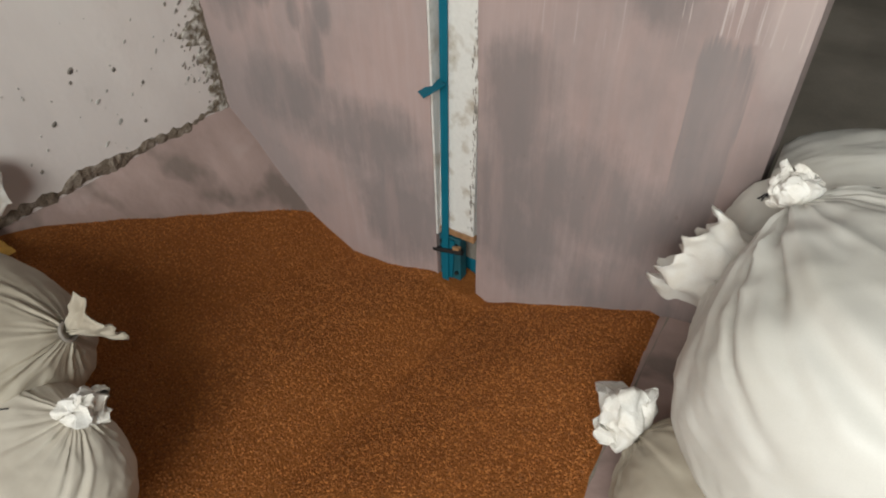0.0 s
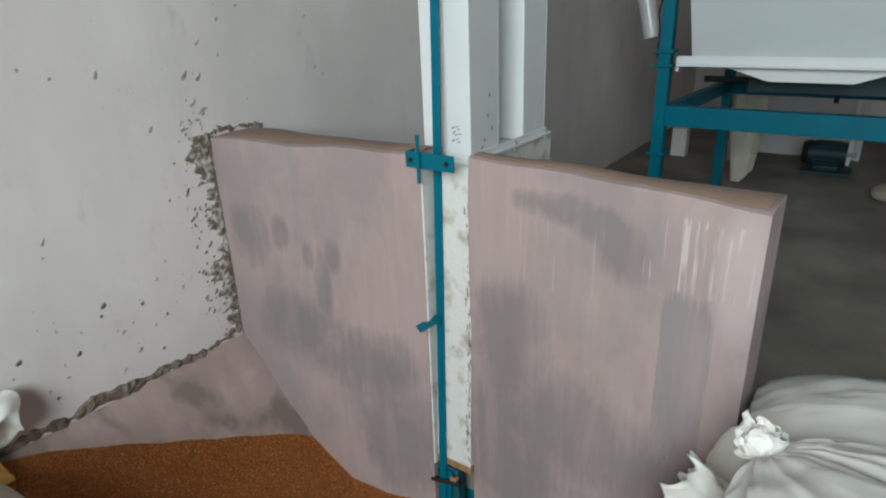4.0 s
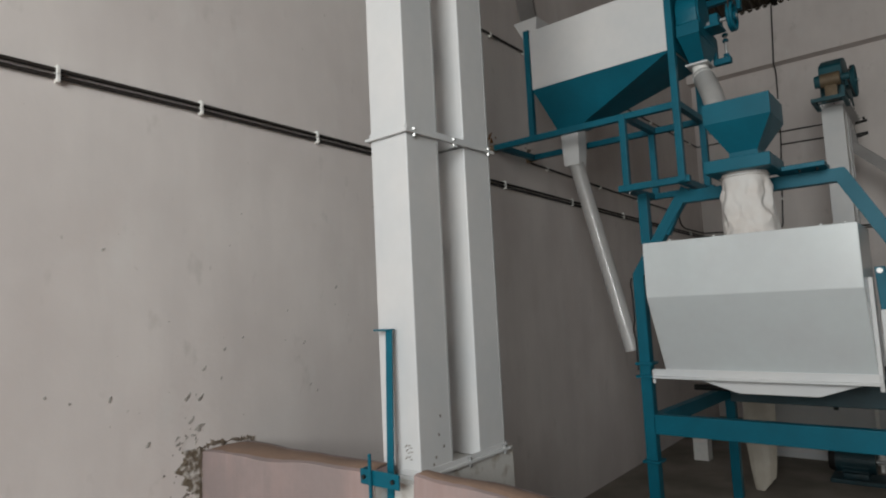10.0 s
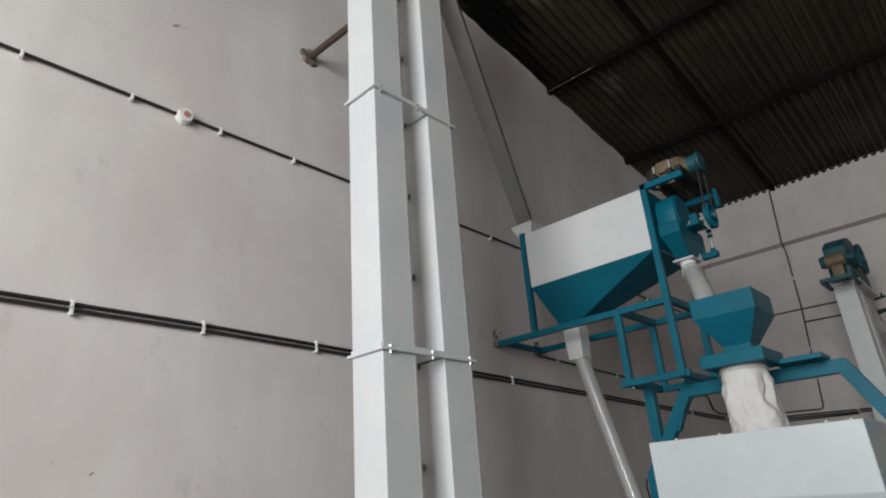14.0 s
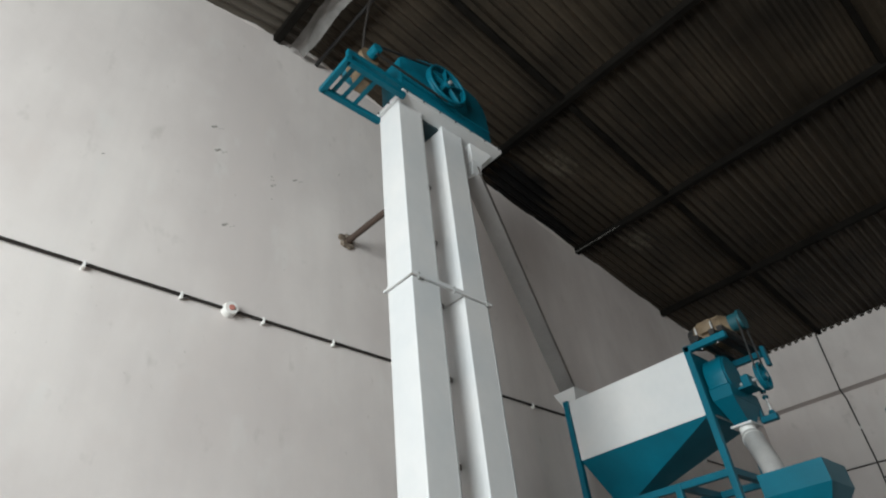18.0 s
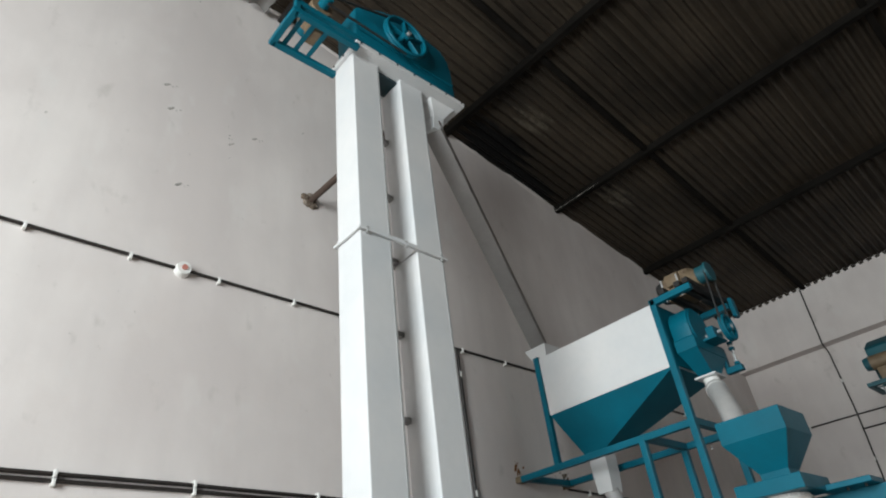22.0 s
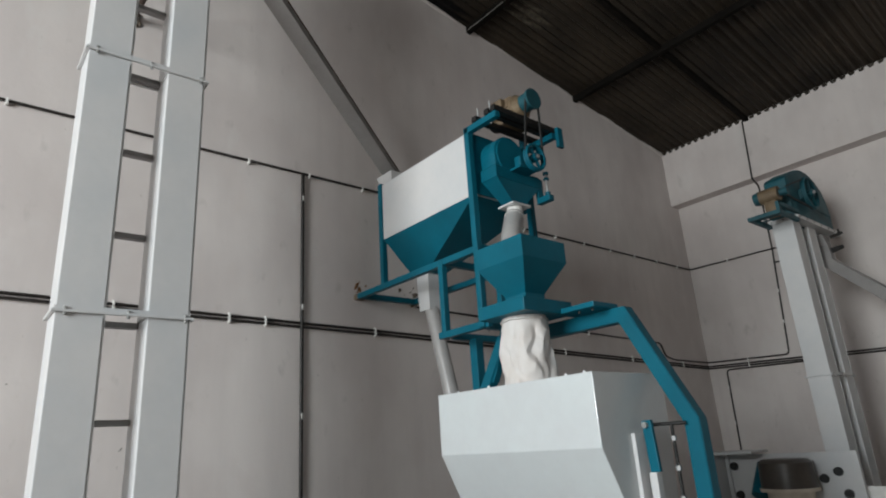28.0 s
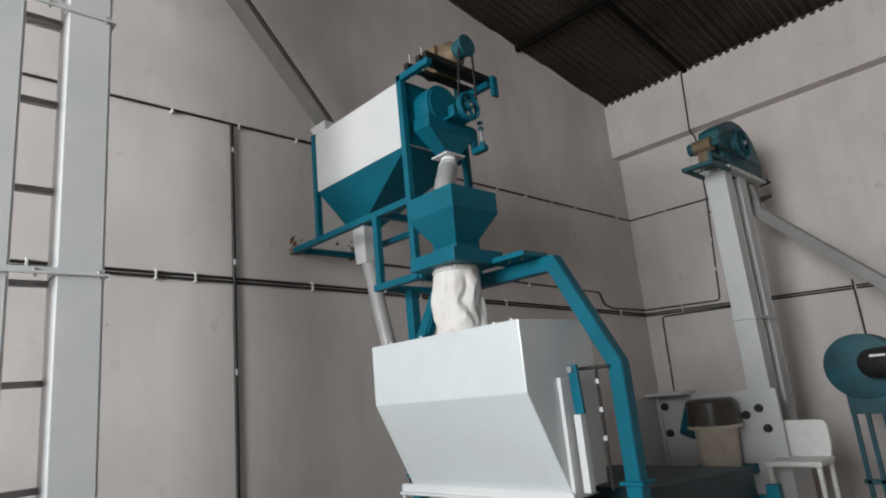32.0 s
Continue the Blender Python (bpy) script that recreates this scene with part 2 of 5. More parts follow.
SPECK = material("dark_stain", (0.25, 0.22, 0.195), 0.9, vary=0.2, scale=40, bump=0.1)
FLOOR = material("dusty_concrete", (0.25, 0.22, 0.185), 0.85, vary=0.15, scale=2.0, grain=80, bump=0.25, tint=(0.14, 0.121, 0.098))


def roof_sheet():
    """Dusty brown sheet: broad dark blotches, soot by the wall and pale dust patches near the purlin."""
    tex, ramp, mix, add, finish, spot, both = layers("roof_sheet", 0.5)
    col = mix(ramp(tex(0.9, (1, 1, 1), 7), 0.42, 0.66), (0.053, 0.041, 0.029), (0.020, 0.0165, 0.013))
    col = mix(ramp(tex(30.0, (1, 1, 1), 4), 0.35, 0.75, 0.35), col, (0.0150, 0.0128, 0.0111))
    fray = tex(4.0, (1, 1, 2.0), 6)
    soot = both(spot(-1.82, 5.876, 0.22, 0.055, fray, 2.0), spot(-1.93, 5.78, 0.10, 0.05, fray, 2.0), "MAXIMUM")
    col = mix(soot, col, (0.0065, 0.0062, 0.0062))
    dust = both(spot(-1.36, 5.869, 0.11, 0.022, fray, 2.4), spot(-1.47, 5.664, 0.12, 0.025, fray, 2.4), "MAXIMUM")
    dust = both(dust, ramp(tex(22.0, (1, 1, 1), 3), 0.35, 0.62), "MULTIPLY")
    col = mix(dust, col, (0.105, 0.09, 0.068))
    return finish(col, tex(30.0, (1, 1, 1), 4), 0.05)


ROOF = roof_sheet()
# paler sheet colour for the roof slope on the gateway side
ROOF_S = material("paler_roof_sheet", (0.10, 0.086, 0.07), 0.45, 0.2, vary=0.12, scale=1.2, grain=30, bump=0.05, tint=(0.05, 0.042, 0.034), detail=7, low=0.42, high=0.66)
ROOF.node_tree.nodes["Principled BSDF"].inputs["Specular IOR Level"].default_value = 0.16
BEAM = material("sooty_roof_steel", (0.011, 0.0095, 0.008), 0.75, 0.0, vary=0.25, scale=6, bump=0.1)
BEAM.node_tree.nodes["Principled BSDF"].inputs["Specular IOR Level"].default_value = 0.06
STEEL = material("dark_steel", (0.009, 0.008, 0.0075), 0.6, 0.0, vary=0.2, scale=8, bump=0.1)
WHITE = material("white_enamel", (0.625, 0.618, 0.612), 0.36, vary=0.03, scale=2.5, grain=25, bump=0.012, tint=(0.55, 0.565, 0.575), coat=0.06)
WHITE.node_tree.nodes["Principled BSDF"].inputs["Specular IOR Level"].default_value = 0.35
GLOSS = material("glossy_white_enamel", (0.585, 0.625, 0.63), 0.24, vary=0.03, scale=2.5, grain=25, bump=0.012, tint=(0.55, 0.565, 0.575), coat=0.3, rvary=0.04)
WHITE_OLD = material("scuffed_white_paint", (0.60, 0.585, 0.555), 0.5, vary=0.09, scale=16, grain=90, bump=0.14, tint=(0.38, 0.33, 0.275), low=0.52, high=0.70)
TEAL = material("teal_enamel", (0.004, 0.117, 0.172), 0.42, vary=0.08, scale=4, grain=60, bump=0.05, tint=(0.004, 0.092, 0.135))
# teal dimmed to paint shade on the far elevator head; also gate grime
TEALDULL = material("shaded_grimy_teal", (0.006, 0.092, 0.118), 0.6, vary=0.12, scale=5, grain=60, bump=0.05, tint=(0.009, 0.052, 0.066))
# shade painted into the teal of sieve box, floor motor and head throat
DARKTEAL = material("shaded_teal_paint", (0.004, 0.035, 0.046), 0.55, vary=0.15, scale=6, bump=0.08, tint=(0.006, 0.022, 0.028))
TEAL.node_tree.nodes["Principled BSDF"].inputs["Specular IOR Level"].default_value = 0.18
GREY = material("galvanised_sheet", (0.42, 0.42, 0.42), 0.45, 0.5, vary=0.1, scale=9, bump=0.05)
FOIL = material("crumpled_foil", (0.27, 0.26, 0.25), 0.42, 0.6, vary=0.1, scale=12, bump=0.15)
SPOUT = material("grey_primer_sheet", (0.30, 0.287, 0.28), 0.5, 0.2, vary=0.08, scale=6, bump=0.04)
BLACK = material("black_conduit", (0.022, 0.018, 0.016), 0.45, vary=0.15, scale=12, bump=0.04)
CLIPW = material("white_plastic", (0.78, 0.77, 0.74), 0.45, vary=0.04, scale=20, bump=0.0)
SACKC = material("woven_white_sack", (0.59, 0.575, 0.535), 0.55, vary=0.05, scale=5, grain=420, bump=0.05, tint=(0.50, 0.48, 0.43), low=0.46, high=0.78, detail=8)
SACKD = material("soiled_woven_sack", (0.40, 0.355, 0.285), 0.7, vary=0.05, scale=6, grain=420, bump=0.06, tint=(0.29, 0.245, 0.19), detail=8)
SACKS = material("greyed_woven_sack", (0.56, 0.515, 0.44), 0.65, vary=0.05, scale=6, grain=420, bump=0.06, tint=(0.44, 0.39, 0.32), detail=8)
TUFT = material("crumpled_sack_mouth", (0.68, 0.665, 0.63), 0.55, vary=0.05, scale=20, grain=200, bump=0.2, tint=(0.62, 0.58, 0.52))


def wrinkled(m, scale, stretch, strength):
    """Adds broad soft creases to a cloth material's relief."""
    n, l = m.node_tree.nodes, m.node_tree.links
    b = n["Principled BSDF"]
    co = n.new("ShaderNodeTexCoord")
    mp = n.new("ShaderNodeMapping")
    mp.inputs["Scale"].default_value = stretch
    mp.inputs["Rotation"].default_value = (0.5, 0.4, 0.7)
    l.new(co.outputs["Object"], mp.inputs[0])
    t = n.new("ShaderNodeTexNoise")
    t.noise_type = "RIDGED_MULTIFRACTAL"
    t.inputs["Scale"].default_value, t.inputs["Detail"].default_value, t.inputs["Distortion"].default_value = scale, 3.0, 0.5
    l.new(mp.outputs[0], t.inputs["Vector"])
    bp = n.new("ShaderNodeBump")
    bp.inputs["Strength"].default_value, bp.inputs["Distance"].default_value = strength, 0.035
    l.new(t.outputs["Fac"], bp.inputs["Height"])
    old = b.inputs["Normal"].links
    if old:
        l.new(old[0].from_socket, bp.inputs["Normal"])
    l.new(bp.outputs[0], b.inputs["Normal"])


wrinkled(SACKC, 5.0, (1.0, 0.7, 0.5), 0.22)
wrinkled(SACKS, 5.0, (1.0, 0.7, 0.5), 0.35)
wrinkled(SACKD, 5.0, (1.0, 0.7, 0.5), 0.4)
GRAIN = material("wheat_grain", (0.300, 0.106, 0.026), 0.75, vary=0.22, scale=130, grain=380, bump=0.4, tint=(0.215, 0.072, 0.016), detail=3, low=0.38, high=0.62)
KERNEL = material("wheat_kernel", (0.37, 0.138, 0.038), 0.6, vary=0.1, scale=40, bump=0.0, tint=(0.36, 0.125, 0.030), island=0.55)
for m_ in (GRAIN, KERNEL):
    m_.node_tree.nodes["Principled BSDF"].inputs["Specular IOR Level"].default_value = 0.2
RUST = material("bare_motor_casting", (0.20, 0.145, 0.085), 0.6, 0.2, vary=0.2, scale=14, bump=0.2, tint=(0.14, 0.10, 0.065))
BRACE = material("rusty_pipe", (0.075, 0.052, 0.04), 0.7, 0.2, vary=0.25, scale=20, bump=0.2, tint=(0.07, 0.045, 0.035))
RUSTSTAIN = material("rust_stain", (0.26, 0.12, 0.035), 0.9, vary=0.2, scale=30, bump=0.1, tint=(0.14, 0.06, 0.025))
MOTORCAP = material("brown_motor_cover", (0.055, 0.045, 0.036), 0.35, vary=0.15, scale=10, bump=0.05)
RUBBER = material("black_rubber", (0.02, 0.02, 0.02), 0.65, vary=0.1, scale=10, bump=0.05)
CREAM = material("cream_casting", (0.62, 0.56, 0.47), 0.5, vary=0.08, scale=7, bump=0.06, tint=(0.50, 0.43, 0.35))
SOCKM = material("cotton_sleeve", (0.64, 0.62, 0.60), 0.8, vary=0.05, scale=9, grain=240, bump=0.12, tint=(0.60, 0.555, 0.52))
WOOD = material("raw_wood", (0.30, 0.16, 0.075), 0.7, vary=0.15, scale=8, bump=0.1, streak=(6, 6, 1))
YELLOW = material("yellow_cloth", (0.55, 0.30, 0.06), 0.8, vary=0.1, scale=12, bump=0.2)
PLASTICPIPE = material("clear_hose", (0.40, 0.39, 0.38), 0.34, vary=0.06, scale=10, bump=0.05, coat=0.4)
CHROME = material("zinc_bolt", (0.40, 0.40, 0.39), 0.4, 0.6, vary=0.1, scale=10, bump=0.0)

# ---- mesh helpers ----


def done(bm, smooth=False):
    bmesh.ops.recalc_face_normals(bm, faces=bm.faces)
    if smooth:
        for f in bm.faces:
            f.smooth = True
    return bm


def link(name, bm, mat, smooth=None):
    me = bpy.data.meshes.new(name)
    bm.to_mesh(me)
    bm.free()
    me.materials.append(mat)
    if smooth:
        me.set_sharp_from_angle(angle=radians(smooth))
    return new(name, me)


def part(name, bm, mat, parent, label="", smooth=None):
    ob = link(name, bm, mat, smooth)
    ob.parent = parent
    if label:
        ob["label"] = label
    return ob


def thing(name, x=0.0, y=0.0, z=0.0, label="", category="", group="", kind=""):
    ob = new(name)
    ob.location = (x, y, z)
    ob.empty_display_size = 0.1
    bpy.context.view_layer.update()
    tagged(ob, label, category, group, kind)
    return ob


class Kit:
    """Parts given in world coordinates and hung under a thing whose base is at o."""

    def __init__(self, name, o, label, category, group=""):
        self.o = Vector(o)
        self.ob = thing(name, *o, label, category, group)

    def add(self, name, bm, mat, label="", under=None, smooth=None):
        bmesh.ops.translate(bm, verts=bm.verts, vec=-self.o)
        return part(name, bm, mat, under or self.ob, label, smooth)


def box(x0, x1, y0, y1, z0, z1, bevel=0.0, bm=None):
    own = bmesh.new()
    r = bmesh.ops.create_cube(own, size=1.0)
    bmesh.ops.scale(own, vec=(x1 - x0, y1 - y0, z1 - z0), verts=own.verts)
    bmesh.ops.translate(own, vec=((x0 + x1) / 2, (y0 + y1) / 2, (z0 + z1) / 2), verts=own.verts)
    if bevel:
        bmesh.ops.bevel(own, geom=own.edges[:], offset=bevel, segments=2, affect="EDGES", profile=0.5)
    return merge(bm, own)


def merge(bm, own):
    if bm is None:
        return own
    me = bpy.data.meshes.new("tmp")
    own.to_mesh(me)
    own.free()
    bm.from_mesh(me)
    bpy.data.meshes.remove(me)
    return bm


def bar(p, q, w, h, bevel=0.003, up=(0, 0, 1), bm=None):
    """A bar of section w x h from p to q."""
    p, q = Vector(p), Vector(q)
    own = box(-w / 2, w / 2, -h / 2, h / 2, 0, (q - p).length, bevel)
    d = (q - p).normalized()
    u = Vector(up)
    if abs(d.dot(u)) > 0.95:
        u = Vector((0, 1, 0))
    x = d.cross(u).normalized()
    y = d.cross(x).normalized()
    m = Matrix((x, y, d)).transposed().to_4x4()
    bmesh.ops.transform(own, matrix=Matrix.Translation(p) @ m, verts=own.verts)
    return merge(bm, done(own))


def rod(p, q, r, r2=None, seg=14, bm=None):
    p, q = Vector(p), Vector(q)
    own = bmesh.new()
    bmesh.ops.create_cone(own, cap_ends=True, segments=seg, radius1=r, radius2=r if r2 is None else r2, depth=(q - p).length)
    m = (q - p).to_track_quat("Z", "Y").to_matrix().to_4x4()
    bmesh.ops.transform(own, matrix=Matrix.Translation((p + q) / 2) @ m, verts=own.verts)
    return merge(bm, own)


def ring(p, axis, r, thick, seg=28, tseg=8, bm=None):
    own = bmesh.new()
    vs = []
    for i in range(seg):
        a = 2 * math.pi * i / seg
        row = []
        for j in range(tseg):
            b = 2 * math.pi * j / tseg
            k = r + thick * math.cos(b)
            row.append(own.verts.new((k * math.cos(a), k * math.sin(a), thick * math.sin(b))))
        vs.append(row)
    for i in range(seg):
        for j in range(tseg):
            own.faces.new((vs[i][j], vs[(i + 1) % seg][j], vs[(i + 1) % seg][(j + 1) % tseg], vs[i][(j + 1) % tseg]))
    m = Vector(axis).to_track_quat("Z", "Y").to_matrix().to_4x4()
    bmesh.ops.transform(own, matrix=Matrix.Translation(p) @ m, verts=own.verts)
    return merge(bm, done(own))


def hull_loft(rings, cap=True, bm=None):
    """Closed rings of equal length, joined one to the next."""
    own = bmesh.new()
    vs = [[own.verts.new(p) for p in r] for r in rings]
    n = len(vs[0])
    for a, b in zip(vs, vs[1:]):
        for i in range(n):
            own.faces.new((a[i], a[(i + 1) % n], b[(i + 1) % n], b[i]))
    if cap:
        own.faces.new(vs[0][::-1])
        own.faces.new(vs[-1])
    return merge(bm, done(own))


def rect(x0, x1, y0, y1, z):
    return [(x0, y0, z), (x1, y0, z), (x1, y1, z), (x0, y1, z)]


def prism_x(poly, x0, x1, bevel=0.0, bm=None):
    own = hull_loft([[(x0, y, z) for y, z in poly], [(x1, y, z) for y, z in poly]])
    if bevel:
        bmesh.ops.bevel(own, geom=own.edges[:], offset=bevel, segments=2, affect="EDGES", profile=0.5)
    return merge(bm, own)


def prism_y(poly, y0, y1, bevel=0.0, bm=None):
    own = hull_loft([[(x, y0, z) for x, z in poly], [(x, y1, z) for x, z in poly]])
    if bevel:
        bmesh.ops.bevel(own, geom=own.edges[:], offset=bevel, segments=2, affect="EDGES", profile=0.5)
    return merge(bm, own)


def pipe(points, r, seg=10, bm=None, round_by=0.0):
    """A tube along a line of points, with rounded corners."""
    pts = [Vector(p) for p in points]
    if round_by:
        out = [pts[0]]
        for a, b, c in zip(pts, pts[1:], pts[2:]):
            u, v = (a - b).normalized(), (c - b).normalized()
            for k in range(5):
                s = k / 4
                out.append(b + u * round_by * (1 - s) ** 2 + v * round_by * s ** 2)
        pts = out + [pts[-1]]
    rings = []
    side = None
    for i, p in enumerate(pts):
        d = (pts[min(i + 1, len(pts) - 1)] - pts[max(i - 1, 0)]).normalized()
        if side is None:
            side = d.orthogonal().normalized()
        side = (side - d * side.dot(d)).normalized()
        up = d.cross(side)
        rings.append([p + (side * math.cos(2 * math.pi * k / seg) + up * math.sin(2 * math.pi * k / seg)) * r for k in range(seg)])
    return hull_loft(rings, bm=bm)


def sheet(nx, ny, f, bm=None):
    """A grid of (nx+1) x (ny+1) points f(u, v)."""
    own = bmesh.new()
    vs = [[own.verts.new(f(i / nx, j / ny)) for j in range(ny + 1)] for i in range(nx + 1)]
    for i in range(nx):
        for j in range(ny):
            own.faces.new((vs[i][j], vs[i + 1][j], vs[i + 1][j + 1], vs[i][j + 1]))
    return merge(bm, done(own))


def bolt(p, axis, r=0.008, h=0.008, bm=None):
    p, a = Vector(p), Vector(axis).normalized()
    return rod(p, p + a * h, r, seg=6, bm=bm)


def structure(name, bm, mat, label, smooth=None):
    return tagged(link(name, bm, mat, smooth), label, kind="structure")


# ---- the hall ----
XW, YF, XE, YN = -2.0, 8.82, 8.5, -3.6
YB = 8.645
RIDGE_Y, RIDGE_Z, FALL = 1.75, 6.205, 0.1455


def roof_z(y):
    return RIDGE_Z - FALL * abs(y - RIDGE_Y)


def gable(y0, y1, x0, x1, name):
    poly = [(y0, -0.9), (y1, -0.9), (y1, roof_z(y1)), (RIDGE_Y, RIDGE_Z), (y0, roof_z(y0))]
    return structure(name, prism_x(poly, x0, x1), WALL, "off-white whitewashed plaster wall with faint stains")


gable(YN - 0.23, YF + 0.23, XW - 0.23, XW, "wall_west")
gable(YN - 0.23, YF + 0.23, XE, XE + 0.23, "wall_east")
structure("wall_north", box(XW, XE, YF, YF + 0.23, -0.9, roof_z(YF)), WALL, "off-white plastered end wall under the eaves")
b = box(XW, -0.45, YN - 0.23, YN, -0.9, roof_z(YN))
box(2.75, XE, YN - 0.23, YN, -0.9, roof_z(YN), bm=b)
box(-0.45, 2.75, YN - 0.23, YN, 4.85, roof_z(YN), bm=b)
structure("wall_south", b, WALL, "plain plastered wall with a tall open gateway")
# floor with the open grain pit
PX, PY0 = -0.22, -1.2
b = box(PX, XE, PY0, YF, -0.3, 0.0)
box(XW, PX, 1.79, YF, -0.3, 0.0, bm=b)
box(XW, XE, YN, PY0, -0.3, 0.0, bm=b)
structure("floor", b, FLOOR, "dusty brown-grey concrete floor")
structure("ground", box(-60, 60, -80, YN - 0.23, -0.5, -0.05), FLOOR, "bare dusty ground outside the gateway")


def roof(y0, y1, x0=XW - 0.23, x1=XE + 0.2, n=470):
    pts = []
    for i in range(n + 1):
        x = x0 + (x1 - x0) * i / n
        k = 0.021 * math.cos(2 * math.pi * (x - x0) / 0.09)
        pts.append((x, k))
    own = bmesh.new()
    for y0_, y1_ in ((y0, y1),):
        lo = [own.verts.new((x, y0_, roof_z(y0_) + 0.014 + k)) for x, k in pts]
        hi = [own.verts.new((x, y1_, roof_z(y1_) + 0.014 + k)) for x, k in pts]
        for a in range(n):
            own.faces.new((lo[a], lo[a + 1], hi[a + 1], hi[a]))
    return own


structure("ceiling_south", roof(YN - 0.3, RIDGE_Y), ROOF_S, "grey-brown corrugated metal roof sheets over the gateway side")
b = roof(RIDGE_Y, YF + 0.1)
for i in range(int((XE - XW) / 0.09)):
    x = XW + 0.045 + 0.09 * i
    z = roof_z(YB)
    hull_loft([[(x - 0.034, yy, z + 0.004), (x + 0.034, yy, z + 0.004), (x + 0.022, yy, z - 0.03), (x - 0.018, yy, z - 0.036)] for yy in (YB - 0.006, YB + 0.02)], bm=b)
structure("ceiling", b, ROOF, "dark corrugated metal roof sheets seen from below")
for i, y in enumerate((-3.1, -1.55, 0.1, 1.47, 3.6, 5.2, 6.85)):
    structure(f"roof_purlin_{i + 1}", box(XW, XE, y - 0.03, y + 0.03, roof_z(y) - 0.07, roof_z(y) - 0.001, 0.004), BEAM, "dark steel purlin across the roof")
for i, x in enumerate((-0.85, 1.15, 3.15, 5.15, 7.15)):
    own = bar((x, RIDGE_Y, RIDGE_Z - 0.02), (x, YF, roof_z(YF) - 0.02), 0.05, 0.05)
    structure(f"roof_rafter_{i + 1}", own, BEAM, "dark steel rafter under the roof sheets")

# ---- grain pit, parapet and wheat ----


def nz(x, y, z, s=1.0):
    return noise.noise(Vector((x * s, y * s, z * s)))


def parapet(name, front, back, z0, z1, label):
    """A plastered wall whose front and back lines are given as (x, y) ends; uneven face and top."""
    nx, rows = 40, [z0 + (z1 - z0) * k / 26 for k in range(27)]
    rings = []
    for k, z in enumerate(rows + [z1 + 0.004]):
        inset = 0.0 if k < len(rows) - 1 else (0.004 if k == len(rows) - 1 else 0.016)
        r = []
        for i in range(nx + 1):
            s = i / nx
            x = front[0][0] + (front[1][0] - front[0][0]) * s
            y = front[0][1] + (front[1][1] - front[0][1]) * s
            r.append((x, y + inset + 0.007 * nz(x, 0, z, 5) + 0.003 * nz(x, 1, z, 18), z + (0.012 * nz(x, 3, 0, 4) if k >= len(rows) - 1 else 0)))
        for i in range(nx + 1):
            s = 1 - i / nx
            x = back[0][0] + (back[1][0] - back[0][0]) * s
            y = back[0][1] + (back[1][1] - back[0][1]) * s
            r.append((x, y - inset * 0.5, z + (0.010 * nz(x, 3, 2, 4) if k >= len(rows) - 1 else 0)))
        rings.append(r)
    return structure(name, hull_loft(rings), PINK, label, smooth=40)


parapet("parapet_1", ((XW, 1.55), (-1.116, 1.670)), ((XW, 1.775), (-1.116, 1.785)), -0.75, 1.07, "low pink plastered parapet wall with damp grey patches")
parapet("parapet_2", ((-0.955, 1.70), (-0.112, 1.56)), ((-0.955, 1.785), (-0.104, 1.70)), -0.75, 1.075, "low pink plastered parapet wall with brush marks and drips")


structure("parapet_reveal", hull_loft([rect(-1.117, -1.1085, 1.672, 1.76, -0.12), rect(-1.117, -1.1085, 1.676, 1.775, 1.055)]), WHITE_OLD, "pale chipped plaster edge between parapet and elevator")


def dust(name, front, back, z1):
    def f(u, v):
        xf, yf = front[0][0] + (front[1][0] - front[0][0]) * u, front[0][1] + (front[1][1] - front[0][1]) * u + 0.017 + 0.005 * nz(u * 14, 0, 0)
        xb, yb = back[0][0] + (back[1][0] - back[0][0]) * u, back[0][1] + (back[1][1] - back[0][1]) * u - 0.014
        zf, zb = 0.012 * nz(xf, 3, 0, 4), 0.010 * nz(xb, 3, 2, 4)
        return (xf + (xb - xf) * v, yf + (yb - yf) * v, z1 + (0.0055 if 0 < v < 1 else 0.0012) + zf + (zb - zf) * v + 0.004 * math.sin(math.pi * v))
    structure(name, sheet(40, 6, f), DUST, "brown dust lying on top of the parapet", smooth=60)


dust("parapet_dust_1", ((XW + 0.01, 1.55), (-1.122, 1.670)), ((XW + 0.01, 1.775), (-1.122, 1.785)), 1.07)
dust("parapet_dust_2", ((-0.945, 1.70), (-0.125, 1.56)), ((-0.945, 1.785), (-0.115, 1.70)), 1.075)

# sloping pit side below the whitewashed wall, and the other pit walls
b = sheet(24, 20, lambda u, v: (XW + 0.002 + 0.92 * u, PY0 + (1.64 - PY0) * v, 0.265 - 1.36 * u + 0.008 * nz(u * 5, v * 6, 0) - 0.02 * v))
for f in list(b.faces):
    f.smooth = True
bm2 = bmesh.ops.extrude_face_region(b, geom=b.faces[:])
bmesh.ops.translate(b, vec=(0, 0, -0.12), verts=[v for v in bm2["geom"] if isinstance(v, bmesh.types.BMVert)])
structure("pit_slope", done(b), SLOPE, "pink plastered sloping side of the grain pit", smooth=50)
structure("pit_wall", box(PX - 0.0, PX + 0.12, PY0, 1.57, -0.8, -0.004, 0.004), PINK, "plastered side wall of the grain pit")
structure("pit_end", box(XW, PX, PY0 - 0.12, PY0, -0.8, -0.004), PINK, "plastered end wall of the grain pit")
structure("pit_floor", box(XW, PX, PY0, 1.9, -0.95, -0.8), FLOOR, "concrete bottom of the grain pit")

